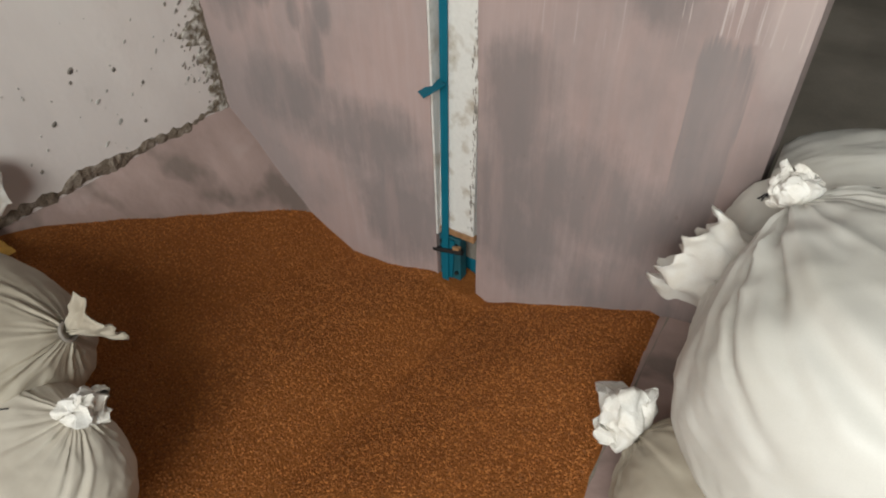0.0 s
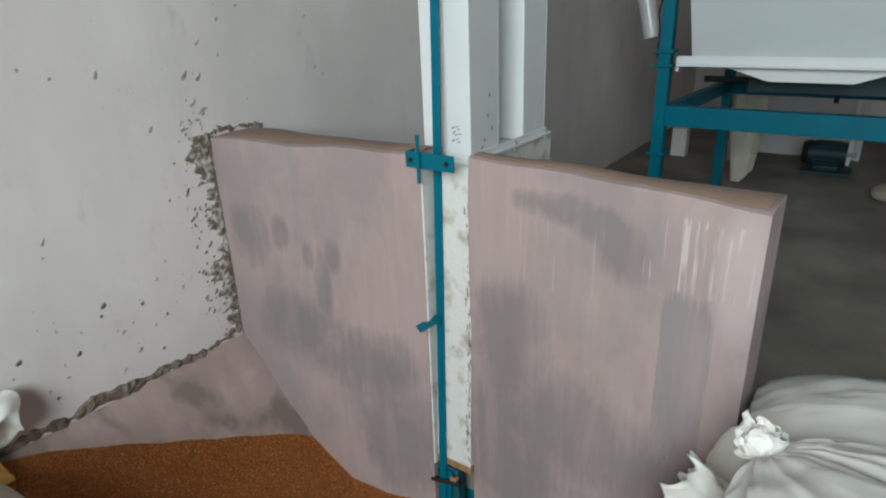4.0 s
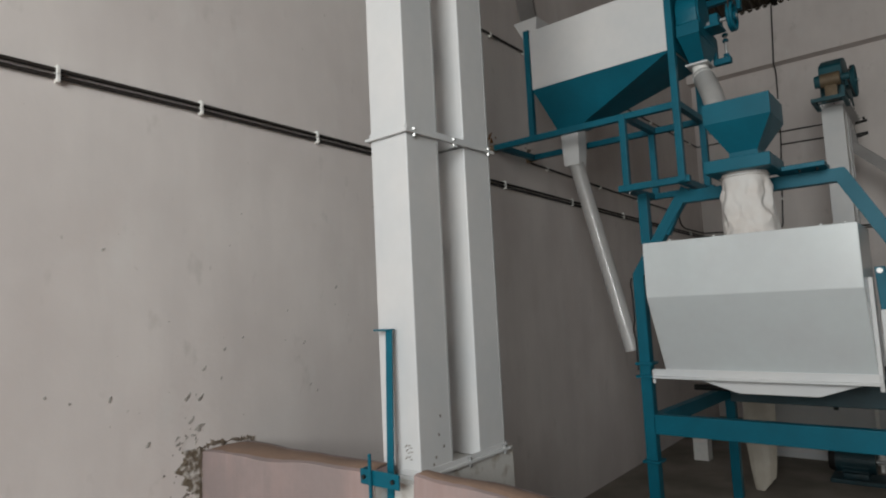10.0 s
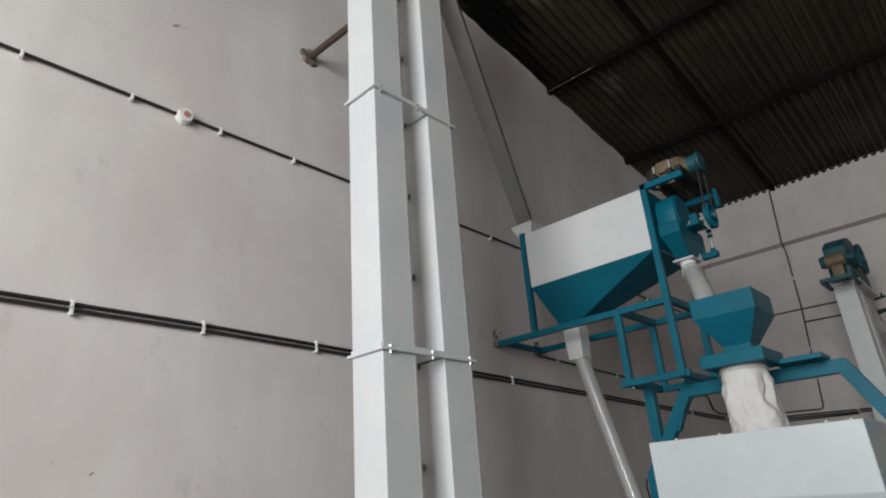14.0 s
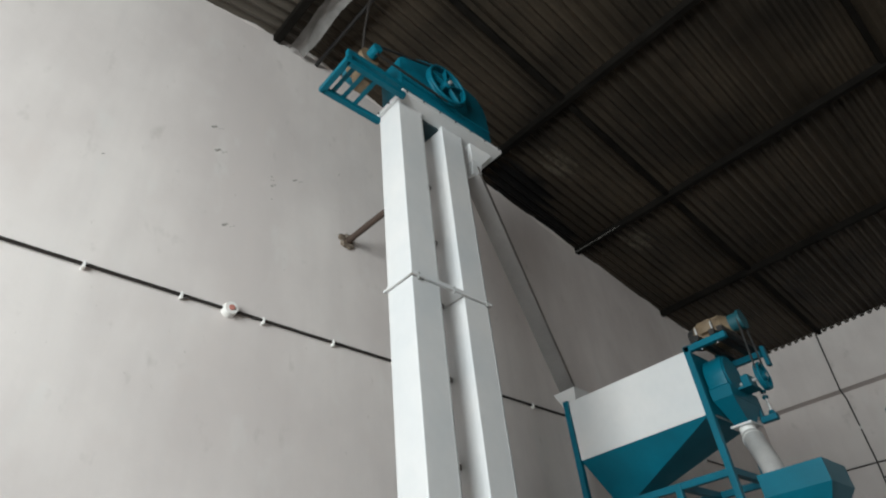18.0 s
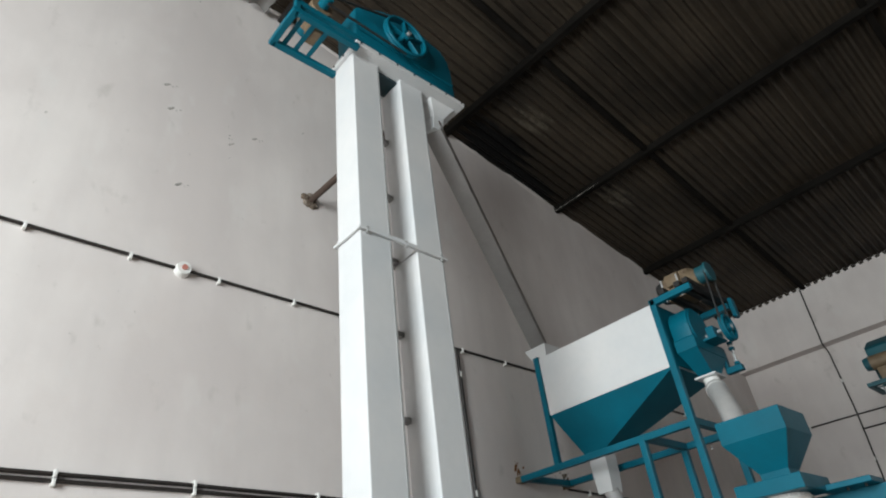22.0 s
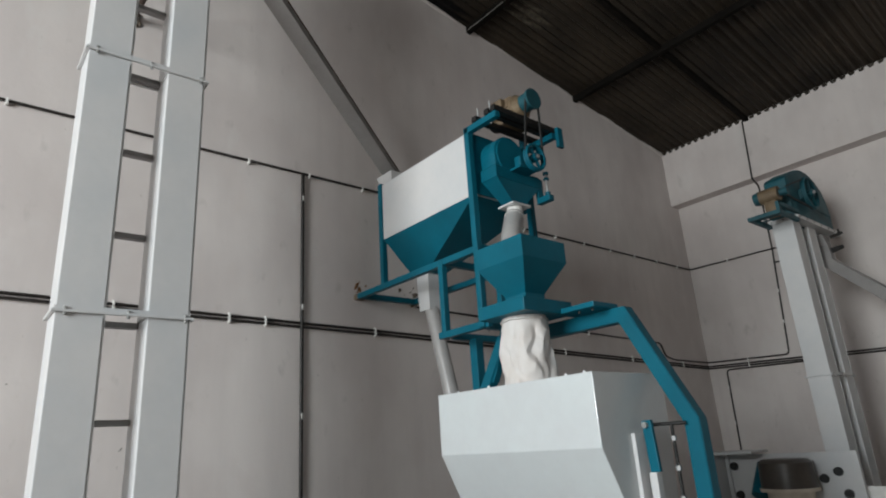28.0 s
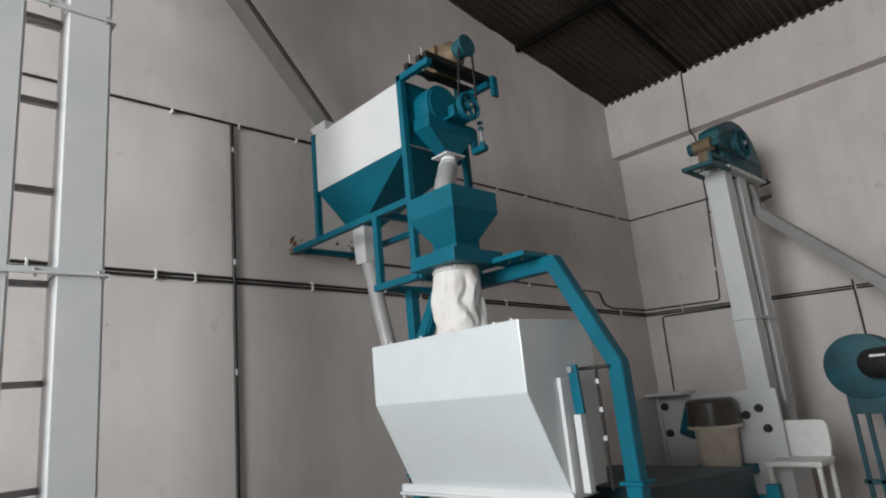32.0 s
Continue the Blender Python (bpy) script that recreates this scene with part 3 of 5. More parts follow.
b = sheet(24, 60, lambda u, v: (PX - 0.045 + 0.60 * u, PY0 + (1.585 - PY0) * v, 0.018 - 0.055 * (1 - min(1.0, u * 5)) ** 2 + 0.006 * nz(u * 8, v * 14, 0) + 0.004 * nz(u * 20, v * 40, 2) - 0.012 * max(0.0, u * 5 - 4)))
structure("pit_rim", b, SLOPE, "dusty plastered rim round the grain pit", smooth=60)
GX = (-2.1, -1.77, -1.69, -1.61, -1.51, -1.34, -1.13, -1.0, -0.9, -0.57, -0.28, -0.22, -0.1)
GZ = (-0.06, -0.16, -0.212, -0.265, -0.345, -0.366, -0.335, -0.385, -0.405, -0.194, -0.02, -0.022, -0.06)


def grain_z(x, y):
    k = np.interp(x, (-2.0, -1.0, -0.3), (0.40, 0.34, 0.04))
    d = max(0.0, 1.6 - y)
    dip = 0.05 * math.exp(-((x + 1.08) ** 2 + (y - 1.55) ** 2) / 0.05)
    return float(np.interp(x, GX, GZ)) + k * d - 0.10 * k * d * d + dip * 0.3 + 0.016 * nz(x, y, 0, 2.6) + 0.006 * nz(x, y, 3, 9)


b = sheet(110, 140, lambda u, v: (XW + 0.03 + 1.80 * u, -1.19 + 2.98 * v, grain_z(XW + 0.03 + 1.80 * u, max(-0.75, -1.19 + 2.98 * v))))
for f in b.faces:
    f.smooth = True
wheat = tagged(link("wheat_heap", b, GRAIN), "loose heap of orange-brown wheat in the pit", "grain", kind="stuff")
# loose kernels on the surface
rng = np.random.default_rng(3)
N = 60000
kx = rng.uniform(-1.95, -0.23, N)
ky = rng.uniform(0.0, 1.66, N)
ka, kt = rng.uniform(0, 6.283, N), rng.uniform(-0.4, 0.4, N)
kl = rng.uniform(0.0028, 0.0048, N)
base = np.array([(1, 0, 0), (-1, 0, 0), (0, 0.5, 0), (0, -0.5, 0), (0, 0, 0.45), (0, 0, -0.45)])
tris = np.array([(0, 2, 4), (2, 1, 4), (1, 3, 4), (3, 0, 4), (2, 0, 5), (1, 2, 5), (3, 1, 5), (0, 3, 5)])
V = np.empty((N, 6, 3))
kz = np.array([grain_z(float(a), float(c)) for a, c in zip(kx, ky)])
p = base[None] * kl[:, None, None]
ca, sa = np.cos(ka)[:, None], np.sin(ka)[:, None]
px_ = p[:, :, 0] * np.cos(kt)[:, None] - p[:, :, 2] * np.sin(kt)[:, None]
pz_ = p[:, :, 0] * np.sin(kt)[:, None] + p[:, :, 2] * np.cos(kt)[:, None]
V[:, :, 0] = px_ * ca - p[:, :, 1] * sa + kx[:, None]
V[:, :, 1] = px_ * sa + p[:, :, 1] * ca + ky[:, None]
V[:, :, 2] = pz_ + kz[:, None] + 0.0012
F = (tris[None] + (np.arange(N) * 6)[:, None, None]).reshape(-1, 3)
me = bpy.data.meshes.new("wheat_kernels")
me.from_pydata(V.reshape(-1, 3).tolist(), [], F.tolist())
me.materials.append(KERNEL)
tagged(new("wheat_kernels", me), "scattered single wheat kernels on the heap", "grain", kind="stuff")

# mortar bead along the slope and up the parapet corner
def bead(points, w, seed, mat, name, label, lump=1.0, push=(1, 0, 0)):
    rings = []
    pts = [Vector(p) for p in points]
    n = 90
    for i in range(n + 1):
        s = i / n * (len(pts) - 1)
        k = min(int(s), len(pts) - 2)
        p = pts[k].lerp(pts[k + 1], s - k)
        d = (pts[k + 1] - pts[k]).normalized()
        side = d.cross(Vector(push)).normalized()
        up = Vector(push)
        r = []
        ww = w * max(0.18, 0.50 + 1.1 * nz(i * 0.11, seed, 0) + 0.7 * nz(i * 0.37, seed, 4) + 0.12 * random.random() * lump)
        off = w * 0.7 * nz(i * 0.12, seed, 7)
        for j in range(8):
            a = 2 * math.pi * j / 8
            r.append(p + side * (off + ww * math.cos(a) * (0.8 + 0.4 * random.random())) + up * ww * 0.42 * math.sin(a) * (0.7 + 0.6 * random.random()))
        rings.append(r)
    return tagged(link(name, hull_loft(rings), mat), label, kind="structure")


random.seed(11)
bead([(XW, -0.6, 0.272), (XW, 0.6, 0.272), (XW, 1.02, 0.265), (XW, 1.50, 0.245)], 0.032, 1, MORTAR, "mortar_trim_1", "rough brown mortar bead along the pit slope", lump=2.2)


def smear(y_edge, z0, z1, wide, seed, bm):
    """A broken, blotchy smear of mortar on the west wall, growing away from the parapet's edge."""
    n = 150
    rows = []
    for i in range(n + 1):
        z = z0 + (z1 - z0) * i / n
        w = wide * (0.72 + 1.1 * nz(z, seed, 0, 6.5) + 0.8 * nz(z, seed, 3, 17) + 0.5 * nz(z, seed, 5, 45))
        w = max(0.016, w)
        gap = nz(z, seed, 9, 8) > 0.45
        k = 0.25 if gap else 1.0
        rows.append([(XW + (-0.001 if j in (0, 5) else 0.003 + 0.006 * abs(nz(z * 30, j, seed))), y_edge + 0.012 - (w * k + 0.012) * j / 5, z + 0.006 * nz(z * 20, j, seed)) for j in range(6)])
    vs = [[bm.verts.new(p) for p in r] for r in rows]
    for a, c in zip(vs, vs[1:]):
        for j in range(5):
            bm.faces.new((a[j], a[j + 1], c[j + 1], c[j]))
    return bm


b = smear(1.545, 0.22, 1.09, 0.085, 2, bmesh.new())
structure("mortar_trim_4", smear(1.556, 0.24, 1.08, 0.030, 6, bmesh.new()), MORTAR, "dark mortar left in the corner beside the parapet")
structure("mortar_trim_2", b, SMEAR, "blotchy brown mortar smeared on the wall beside the parapet")
bead([(XW, 1.53, 1.08), (XW, 1.60, 1.095), (XW, 1.72, 1.09), (XW, 1.80, 1.08)], 0.013, 3, MORTAR, "mortar_trim_3", "thin mortar smear above the parapet")

def splats(n, cy, cz, sy, sz, size, seed, bm=None):
    random.seed(seed)
    bm = bm or bmesh.new()
    for _ in range(n):
        y, z = random.gauss(cy, sy), random.gauss(cz, sz)
        if y > 1.53 and z < 1.10:
            y = 1.53 - (y - 1.53)
        r = size * random.uniform(0.25, 1.0) ** 2 + 0.001
        a0 = random.uniform(0.5, 1.2)
        el = random.uniform(1.0, 3.2)
        ring_ = []
        for j in range(9):
            a = 2 * math.pi * j / 9
            q = r * random.uniform(0.6, 1.2)
            u, v = q * el * math.cos(a), q * math.sin(a)
            ring_.append((u * math.cos(a0) - v * math.sin(a0), u * math.sin(a0) + v * math.cos(a0)))
        hull_loft([[(XW - 0.001, y + u, z + v) for u, v in ring_], [(XW + 0.0025, y + 0.7 * u, z + 0.7 * v) for u, v in ring_]], bm=bm)
    return bm


b = splats(85, 1.455, 0.70, 0.030, 0.22, 0.006, 21)
splats(20, 1.49, 0.62, 0.02, 0.25, 0.010, 41, b)
for y_, z_, r_ in ((1.039, 0.599, 0.011), (0.927, 0.471, 0.009), (0.757, 0.526, 0.010), (1.169, 0.552, 0.007), (1.249, 0.475, 0.006), (1.209, 0.349, 0.006), (0.831, 0.354, 0.006), (1.024, 0.567, 0.005)):
    splats(2, y_, z_, 0.004, 0.004, r_, 61, b)
tagged(link("mortar_splashes", b, SPECK), "dark mortar splashes on the white wall", "stain", kind="stuff")
b = splats(24, 1.50, 1.13, 0.05, 0.03, 0.006, 24)
splats(28, 1.2, 0.5, 0.22, 0.16, 0.0055, 22, b)
splats(20, 0.95, 0.55, 0.3, 0.14, 0.006, 23, b)
splats(22, 1.9, 1.5, 0.45, 0.25, 0.005, 25, b)
splats(8, 1.3, 1.35, 0.25, 0.12, 0.009, 26, b)
for y_, z_, r_ in ((1.566, 1.409, 0.012), (1.492, 1.303, 0.018), (1.548, 1.291, 0.016), (1.507, 1.205, 0.016), (2.092, 1.478, 0.009), (2.123, 1.273, 0.008)):
    splats(2, y_, z_, 0.006, 0.005, 0.7 * r_, 52, b)
tagged(link("mortar_specks", b, FAINT), "faint scattered mortar specks on the white wall", "stain", kind="stuff")
b = splats(9, 1.557, 4.675, 0.008, 0.055, 0.013, 31)
for y_, z_, r_ in ((1.185, 4.72, 0.014), (1.30, 4.18, 0.013), (1.73, 4.77, 0.011), (1.14, 4.90, 0.013)):
    splats(4, y_, z_, 0.014, 0.010, r_, 33, b)
splats(14, 1.9, 4.9, 0.6, 0.4, 0.004, 32, b)
tagged(link("wall_scuffs", b, FAINT), "small scuffs high on the white wall", "stain", kind="stuff")

# ---- the tall bucket elevator beside the parapet ----
def elevator(o, label, sections, rungs, gap=(1.978, 2.137), y_end=2.312, far=2.60, paint=TEAL, swell=0.0):
    """Twin-leg bucket elevator; long axis along y, legs between x -1.187 and -1.003; far: the end of the head."""
    k = Kit("bucket_elevator", o, label, "elevator")
    x0, x1, ya = -1.187, -1.003, 1.797
    zs = sections
    for za, zb in zip(zs, zs[1:]):
        for y0, y1 in ((ya, gap[0]), (gap[1], y_end)):
            leg = k.add("leg_casing", box(x0, x1, y0, y1, za + 0.004, zb - 0.004, 0.004), WHITE)
            k.add("seam", box(x1 - 0.002, x1 + 0.0022, y1 - 0.012, y1 - 0.009, za + 0.02, zb - 0.02), GREY, under=leg)
    for z in zs[:-1]:
        fl = bmesh.new()
        a, d = 0.016, 0.024
        X0, X1, Y0, Y1 = x0 - a, x1 + a, ya - a, y_end + a
        box(X0, X1, Y0, ya - 0.001, z - 0.006, z + 0.006, 0.002, fl)
        box(X0, X1, y_end + 0.001, Y1, z - 0.006, z + 0.006, 0.002, fl)
        box(x1 + 0.001, X1, ya - 0.001, y_end + 0.001, z - 0.006, z + 0.006, 0.002, fl)
        box(X0, x0 - 0.001, ya - 0.001, y_end + 0.001, z - 0.006, z + 0.006, 0.002, fl)
        box(x1 + 0.001, x1 + 0.006, ya, y_end, z + 0.006, z + d, 0.001, fl)
        box(x0, x1, ya - 0.006, ya - 0.001, z + 0.006, z + d, 0.001, fl)
        f = k.add("flange", fl, WHITE, "white bolted angle flange")
        for y in (1.83, 2.06, 2.29):
            k.add("bolt", bolt((x1 + 0.010, y, z + 0.006), (0, 0, 1), 0.008, 0.010), CHROME, under=f)
            k.add("bolt", bolt((x1 + 0.010, y, z - 0.006), (0, 0, -1), 0.007, 0.012), CHROME, under=f)
    for z in rungs:
        k.add("rung", box(-1.185, -1.15, gap[0] - 0.002, gap[1] + 0.002, z - 0.013, z + 0.013, 0.002), SPOUT)
    zt = zs[-1]
    k.add("head_plate", box(x0 - 0.016, -0.94, 1.78, far + 0.02, zt - 0.004, zt + 0.03, 0.003), WHITE, "white bolted head plate")
    # thin dark slab painted as the shade inside the head's open throat
    k.add("throat_shade", box(x0 + 0.02, x1 - 0.03, gap[0] - 0.001, gap[1] + 0.001, zt - 0.022, zt - 0.005, 0.002), DARKTEAL)
    for i in range(7):
        k.add("bolt", bolt((-0.94, 1.81 + (far - 1.82) * i / 6, zt + 0.013), (1, 0, 0), 0.006, 0.006), STEEL)
    for i in range(3):
        k.add("bolt", bolt((-1.17 + 0.10 * i, 1.78, zt + 0.013), (0, -1, 0), 0.006, 0.006), STEEL)
    arc = [(0.0, 0.032), (0.0, 0.40), (0.04, 0.435), (0.28, 0.545), (0.44, 0.585), (0.62, 0.585), (0.77, 0.545), (0.90, 0.465 + 0.6 * swell), (0.975, 0.36 + swell), (1.0, 0.26 + swell), (1.0, 0.032)]
    arc = [(1.815 + (far - 1.825) * u, zt + w) for u, w in arc]
    hd = k.add("head_casing", prism_x(arc, x0 + 0.01, -0.985, 0.004), paint, "teal rounded elevator head", smooth=40)
    k.add("bearing", box(-0.985, -0.955, 2.06, 2.22, zt + 0.24, zt + 0.34, 0.006), paint, under=hd)
    k.add("casing_seam", box(-0.986, -0.978, 1.82, far - 0.015, zt + 0.20, zt + 0.215, 0.002), paint, under=hd)
    pc = (-0.93, 2.14, zt + 0.295)
    pu = k.add("pulley", ring((-0.925, pc[1], pc[2]), (1, 0, 0), 0.15, 0.014, bm=ring((-0.905, pc[1], pc[2]), (1, 0, 0), 0.15, 0.012)), paint, "spoked teal belt pulley", smooth=50)
    sp = rod((-0.95, pc[1], pc[2]), (-0.885, pc[1], pc[2]), 0.035)
    for d in range(5):
        a = math.radians(72 * d + 20)
        bar((-0.915, pc[1], pc[2]), (-0.915, pc[1] + 0.15 * math.cos(a), pc[2] + 0.15 * math.sin(a)), 0.012, 0.03, bm=sp, up=(1, 0, 0))
    k.add("spokes", sp, paint, under=pu)
    k.add("shaft", rod((-0.99, pc[1], pc[2]), (-0.87, pc[1], pc[2]), 0.014), GREY, under=pu)
    # motor platform on the near side
    mb = k.add("motor_frame", bar((x0 - 0.01, 1.40, zt - 0.02), (x0 - 0.01, 1.80, zt - 0.02), 0.035, 0.035,
               bm=bar((-0.955, 1.40, zt - 0.02), (-0.955, 1.80, zt - 0.02), 0.035, 0.035, bm=bar((x0 - 0.027, 1.40, zt - 0.02), (-0.938, 1.40, zt - 0.02), 0.035, 0.035))), paint)
    k.add("upper_rail", bar((-0.955, 1.40, zt + 0.06), (-0.955, 1.835, zt + 0.06), 0.03, 0.035, bm=bar((-0.955, 1.41, zt - 0.01), (-0.955, 1.41, zt + 0.075), 0.03, 0.03)), paint, under=mb)
    for y in (1.46, 1.53, 1.61):
        k.add("slat", bar((x0, y, zt - 0.008), (-0.96, y, zt - 0.008), 0.028, 0.008), paint, under=mb)
    mo = k.add("motor", rod((-1.14, 1.58, zt + 0.20), (-0.98, 1.58, zt + 0.20), 0.065, seg=20, bm=box(-1.11, -1.01, 1.54, 1.62, zt - 0.004, zt + 0.14, 0.004)), RUST, "small bare electric motor", smooth=40)
    k.add("motor_pulley", rod((-0.975, 1.58, zt + 0.20), (-0.905, 1.58, zt + 0.20), 0.032, seg=18), paint, under=mo)
    k.add("fan_cover", rod((-1.19, 1.58, zt + 0.20), (-1.14, 1.58, zt + 0.20), 0.055, 0.065, seg=20), paint, under=mo)
    def belt(s):
        a = bmesh.new()
        return bar((-0.92, 1.58, zt + 0.20 + 0.04 * s), (-0.92, 2.14, zt + 0.295 + 0.155 * s), 0.012, 0.014, bm=a)
    k.add("belt", belt(1), RUBBER)
    k.add("belt", belt(-1), RUBBER)
    return k


RUNGS = [1.424 + 0.412 * i for i in range(8)]
k = elevator((-1.0, 1.822, 0.0), "tall white twin-leg bucket elevator with a teal head", (1.035, 2.262, 3.47, 4.722), RUNGS, swell=0.09)
LEAN_Z = radians(-0.8)
k.ob.rotation_euler = (0, 0, LEAN_Z)


def unturned(x, y, z):
    """A place of the hall in the elevator's own, slightly turned axes."""
    v = Vector((x + 1.0, y - 1.822, 0))
    v.rotate(Euler((0, 0, -LEAN_Z)))
    return Vector((v.x - 1.0, v.y + 1.822, z))


k.add("power_cord", pipe([(-1.06, 1.58, 4.98), (-1.0, 1.56, 5.2), (-0.86, 1.55, 5.65), (-0.82, 1.52, 6.10)], 0.009, 6), BLACK)
k.add("boot_casing", box(-1.19, -1.0, 1.80, 2.36, -0.10, 1.037, 0.004), WHITE_OLD, "peeling white painted lower casing")
k.add("boot_front", hull_loft([rect(-1.110, -0.962, 1.690, 1.81, -0.10), rect(-1.110, -0.962, 1.742, 1.81, 1.03)]), WHITE_OLD, "peeling white front plate")
for i in range(9):
    x, z = -1.068 + 0.011 * (i % 3) + 0.004 * (i % 2), 1.098 + 0.02 * (i // 3) + 0.006 * (i % 2)
    k.add("scuff_mark", bar((x - 0.005, 1.7963, z - 0.004), (x + 0.005, 1.7963, z + 0.005 - 0.004 * (i % 3)), 0.0035, 0.0014, 0.0, up=(0, 1, 0)), SPECK, "greenish scuff on the white paint")
for y, z in ((1.912, 1.229), (1.90, 1.165), (1.925, 1.12), (1.88, 1.09), (1.866, 1.068)):
    k.add("scuff_mark", box(-1.0035, -1.0022, y - 0.004, y + 0.004, z - 0.005, z + 0.005), SPECK, "small dirt mark")
k.add("boot_base", box(-1.18, -1.01, 1.795, 2.34, -0.8, -0.10, 0.004), TEAL, "teal boot down in the grain")
random.seed(77)
flakes = bmesh.new()
for _ in range(110):
    z = random.uniform(-0.06, 0.98)
    x = -0.9635 - abs(random.gauss(0, 0.011))
    y = 1.690 + 0.052 * (z + 0.10) / 1.13 - 0.0007
    r = random.uniform(0.0012, 0.0045)
    n_ = 9
    ring_ = [flakes.verts.new((min(-0.9625, x + r * random.uniform(0.5, 1.1) * math.cos(2 * math.pi * e / n_)), y, z + 4.5 * r * random.uniform(0.5, 1.1) * math.sin(2 * math.pi * e / n_))) for e in range(n_)]
    flakes.faces.new(ring_)
k.add("flaked_paint", flakes, SPECK, "dark chips where the white paint has flaked")
k.add("boot_edge", box(-1.135, -0.957, 1.685, 1.71, -0.115, -0.088, 0.002), WOOD, "rusty orange lower edge")
# wall brace
k.add("brace", rod((-1.19, 2.16, 4.43), unturned(-1.98, 2.14, 4.43), 0.022), BRACE, "rusty brace pipe to the wall")
b = bmesh.new()
for j in range(14):
    y, z = 2.14 + random.uniform(-0.05, 0.05), 4.43 + random.uniform(-0.045, 0.045)
    own = bmesh.new()
    bmesh.ops.create_icosphere(own, subdivisions=1, radius=random.uniform(0.018, 0.036))
    bmesh.ops.scale(own, vec=(0.6, 1, 1), verts=own.verts)
    bmesh.ops.translate(own, vec=unturned(-1.995, y, z), verts=own.verts)
    merge(b, own)
k.add("brace_mortar", b, MORTAR, "lump of mortar round the brace at the wall")
# discharge chute
k.add("outlet", hull_loft([rect(-1.16, -1.0, 2.38, 2.58, 4.717), rect(-1.115, -1.035, 2.425, 2.505, 4.62), rect(-1.11, -1.04, 2.415, 2.49, 4.505)]), WHITE, "white tapered outlet")
chute = k.add("chute", bar(unturned(-1.075, 2.45, 4.53), unturned(-1.70, 3.965, 3.63), 0.115, 0.06, 0.003), SPOUT, "long grey sloping grain chute")
k.add("chute_lip", bar(unturned(-1.015, 2.45, 4.565), unturned(-1.64, 3.965, 3.665), 0.006, 0.014, 0.001), BRACE, under=chute)
k.add("chute_end", hull_loft([[unturned(*p) for p in rect(-1.77, -1.58, 3.86, 4.05, 3.61)], [unturned(*p) for p in rect(-1.72, -1.62, 3.90, 4.01, 3.49)]]), WHITE, "flared white inlet", under=chute)

# slide gate rod
k = Kit("slide_gate", (-1.085, 1.69, -0.34), "teal slide gate with a long flat pull bar", "gate")
k.add("pull_bar", bar((-1.078, 1.667, -0.34), (-1.098, 1.765, 1.552), 0.030, 0.006, 0.001, up=(0, 1, 0)), TEAL)
k.add("top_tab", box(-1.165, -1.085, 1.752, 1.782, 1.545, 1.551, 0.001), TEAL)
br = k.add("guide_bracket", box(-1.155, -0.975, 1.655, 1.661, 1.035, 1.085, 0.001, box(-1.155, -1.149, 1.661, 1.70, 1.035, 1.085, 0.001)), TEAL)
k.add("guide_pin", rod((-1.10, 1.648, 0.99), (-1.10, 1.648, 1.14), 0.006), TEAL, under=br)
for x in (-1.135, -1.0):
    k.add("bolt", bolt((x, 1.655, 1.06), (0, -1, 0), 0.008, 0.008), STEEL, under=br)
k.add("side_tab", bar((-1.085, 1.70, 0.50), (-1.128, 1.635, 0.472), 0.045, 0.006, 0.001), TEAL)
gb = k.add("gate_block", box(-1.115, -1.02, 1.688, 1.735, -0.34, -0.13, 0.004), TEALDULL, "grimy teal gate block")
for x, z in ((-1.10, -0.16), (-1.035, -0.16), (-1.10, -0.30), (-1.035, -0.30)):
    k.add("bolt", bolt((x, 1.688, z), (0, -1, 0), 0.009, 0.009), STEEL, under=gb)
k.add("gate_strap", bar((-1.062, 1.680, -0.33), (-1.05, 1.680, -0.135), 0.02, 0.006, 0.001, up=(0, 1, 0)), TEAL, under=gb)
k.add("rusty_lug", box(-1.045, -1.015, 1.668, 1.688, -0.185, -0.155, 0.003), WOOD, "rusty orange lug", under=gb)
k.add("gate_latch", rod((-1.13, 1.672, -0.20), (-1.0, 1.672, -0.17), 0.010), STEEL)

# ---- the cleaning machine on its teal gantry ----
k = Kit("grain_cleaner", (-0.35, 4.0, 0.0), "white grain cleaner slung in a teal steel gantry", "machine")
hood = k.add("hood", prism_x([(3.585, 1.918), (3.585, 1.612), (3.80, 1.185), (4.08, 1.185), (4.12, 1.918)], -0.852, 0.168, 0.004), GLOSS, "white enamelled hood with a bent front")
k.add("rim", box(-0.92, 0.178, 3.785, 3.805, 1.147, 1.192, 0.003, box(-0.92, 0.178, 3.76, 3.80, 1.14, 1.154, 0.002)), WHITE, "white lip under the hood")
for x in (-0.92, 0.178):
    k.add("rim_bolt", rod((x, 3.79, 1.112), (x, 3.79, 1.187), 0.010, seg=10), WHITE)
k.add("belly", prism_y([(-0.69, 1.137), (0.11, 1.137), (-0.09, 1.067), (-0.47, 1.067)], 3.82, 4.10, 0.003), WHITE, "white tapered belly under the lip")
for x in (-0.70, -0.47, 0.02, 0.12):
    k.add("hood_bolt", bolt((x, 3.60, 1.917), (0, 0, 1), 0.007, 0.010), WHITE, under=hood)
# gantry
AY = 4.02


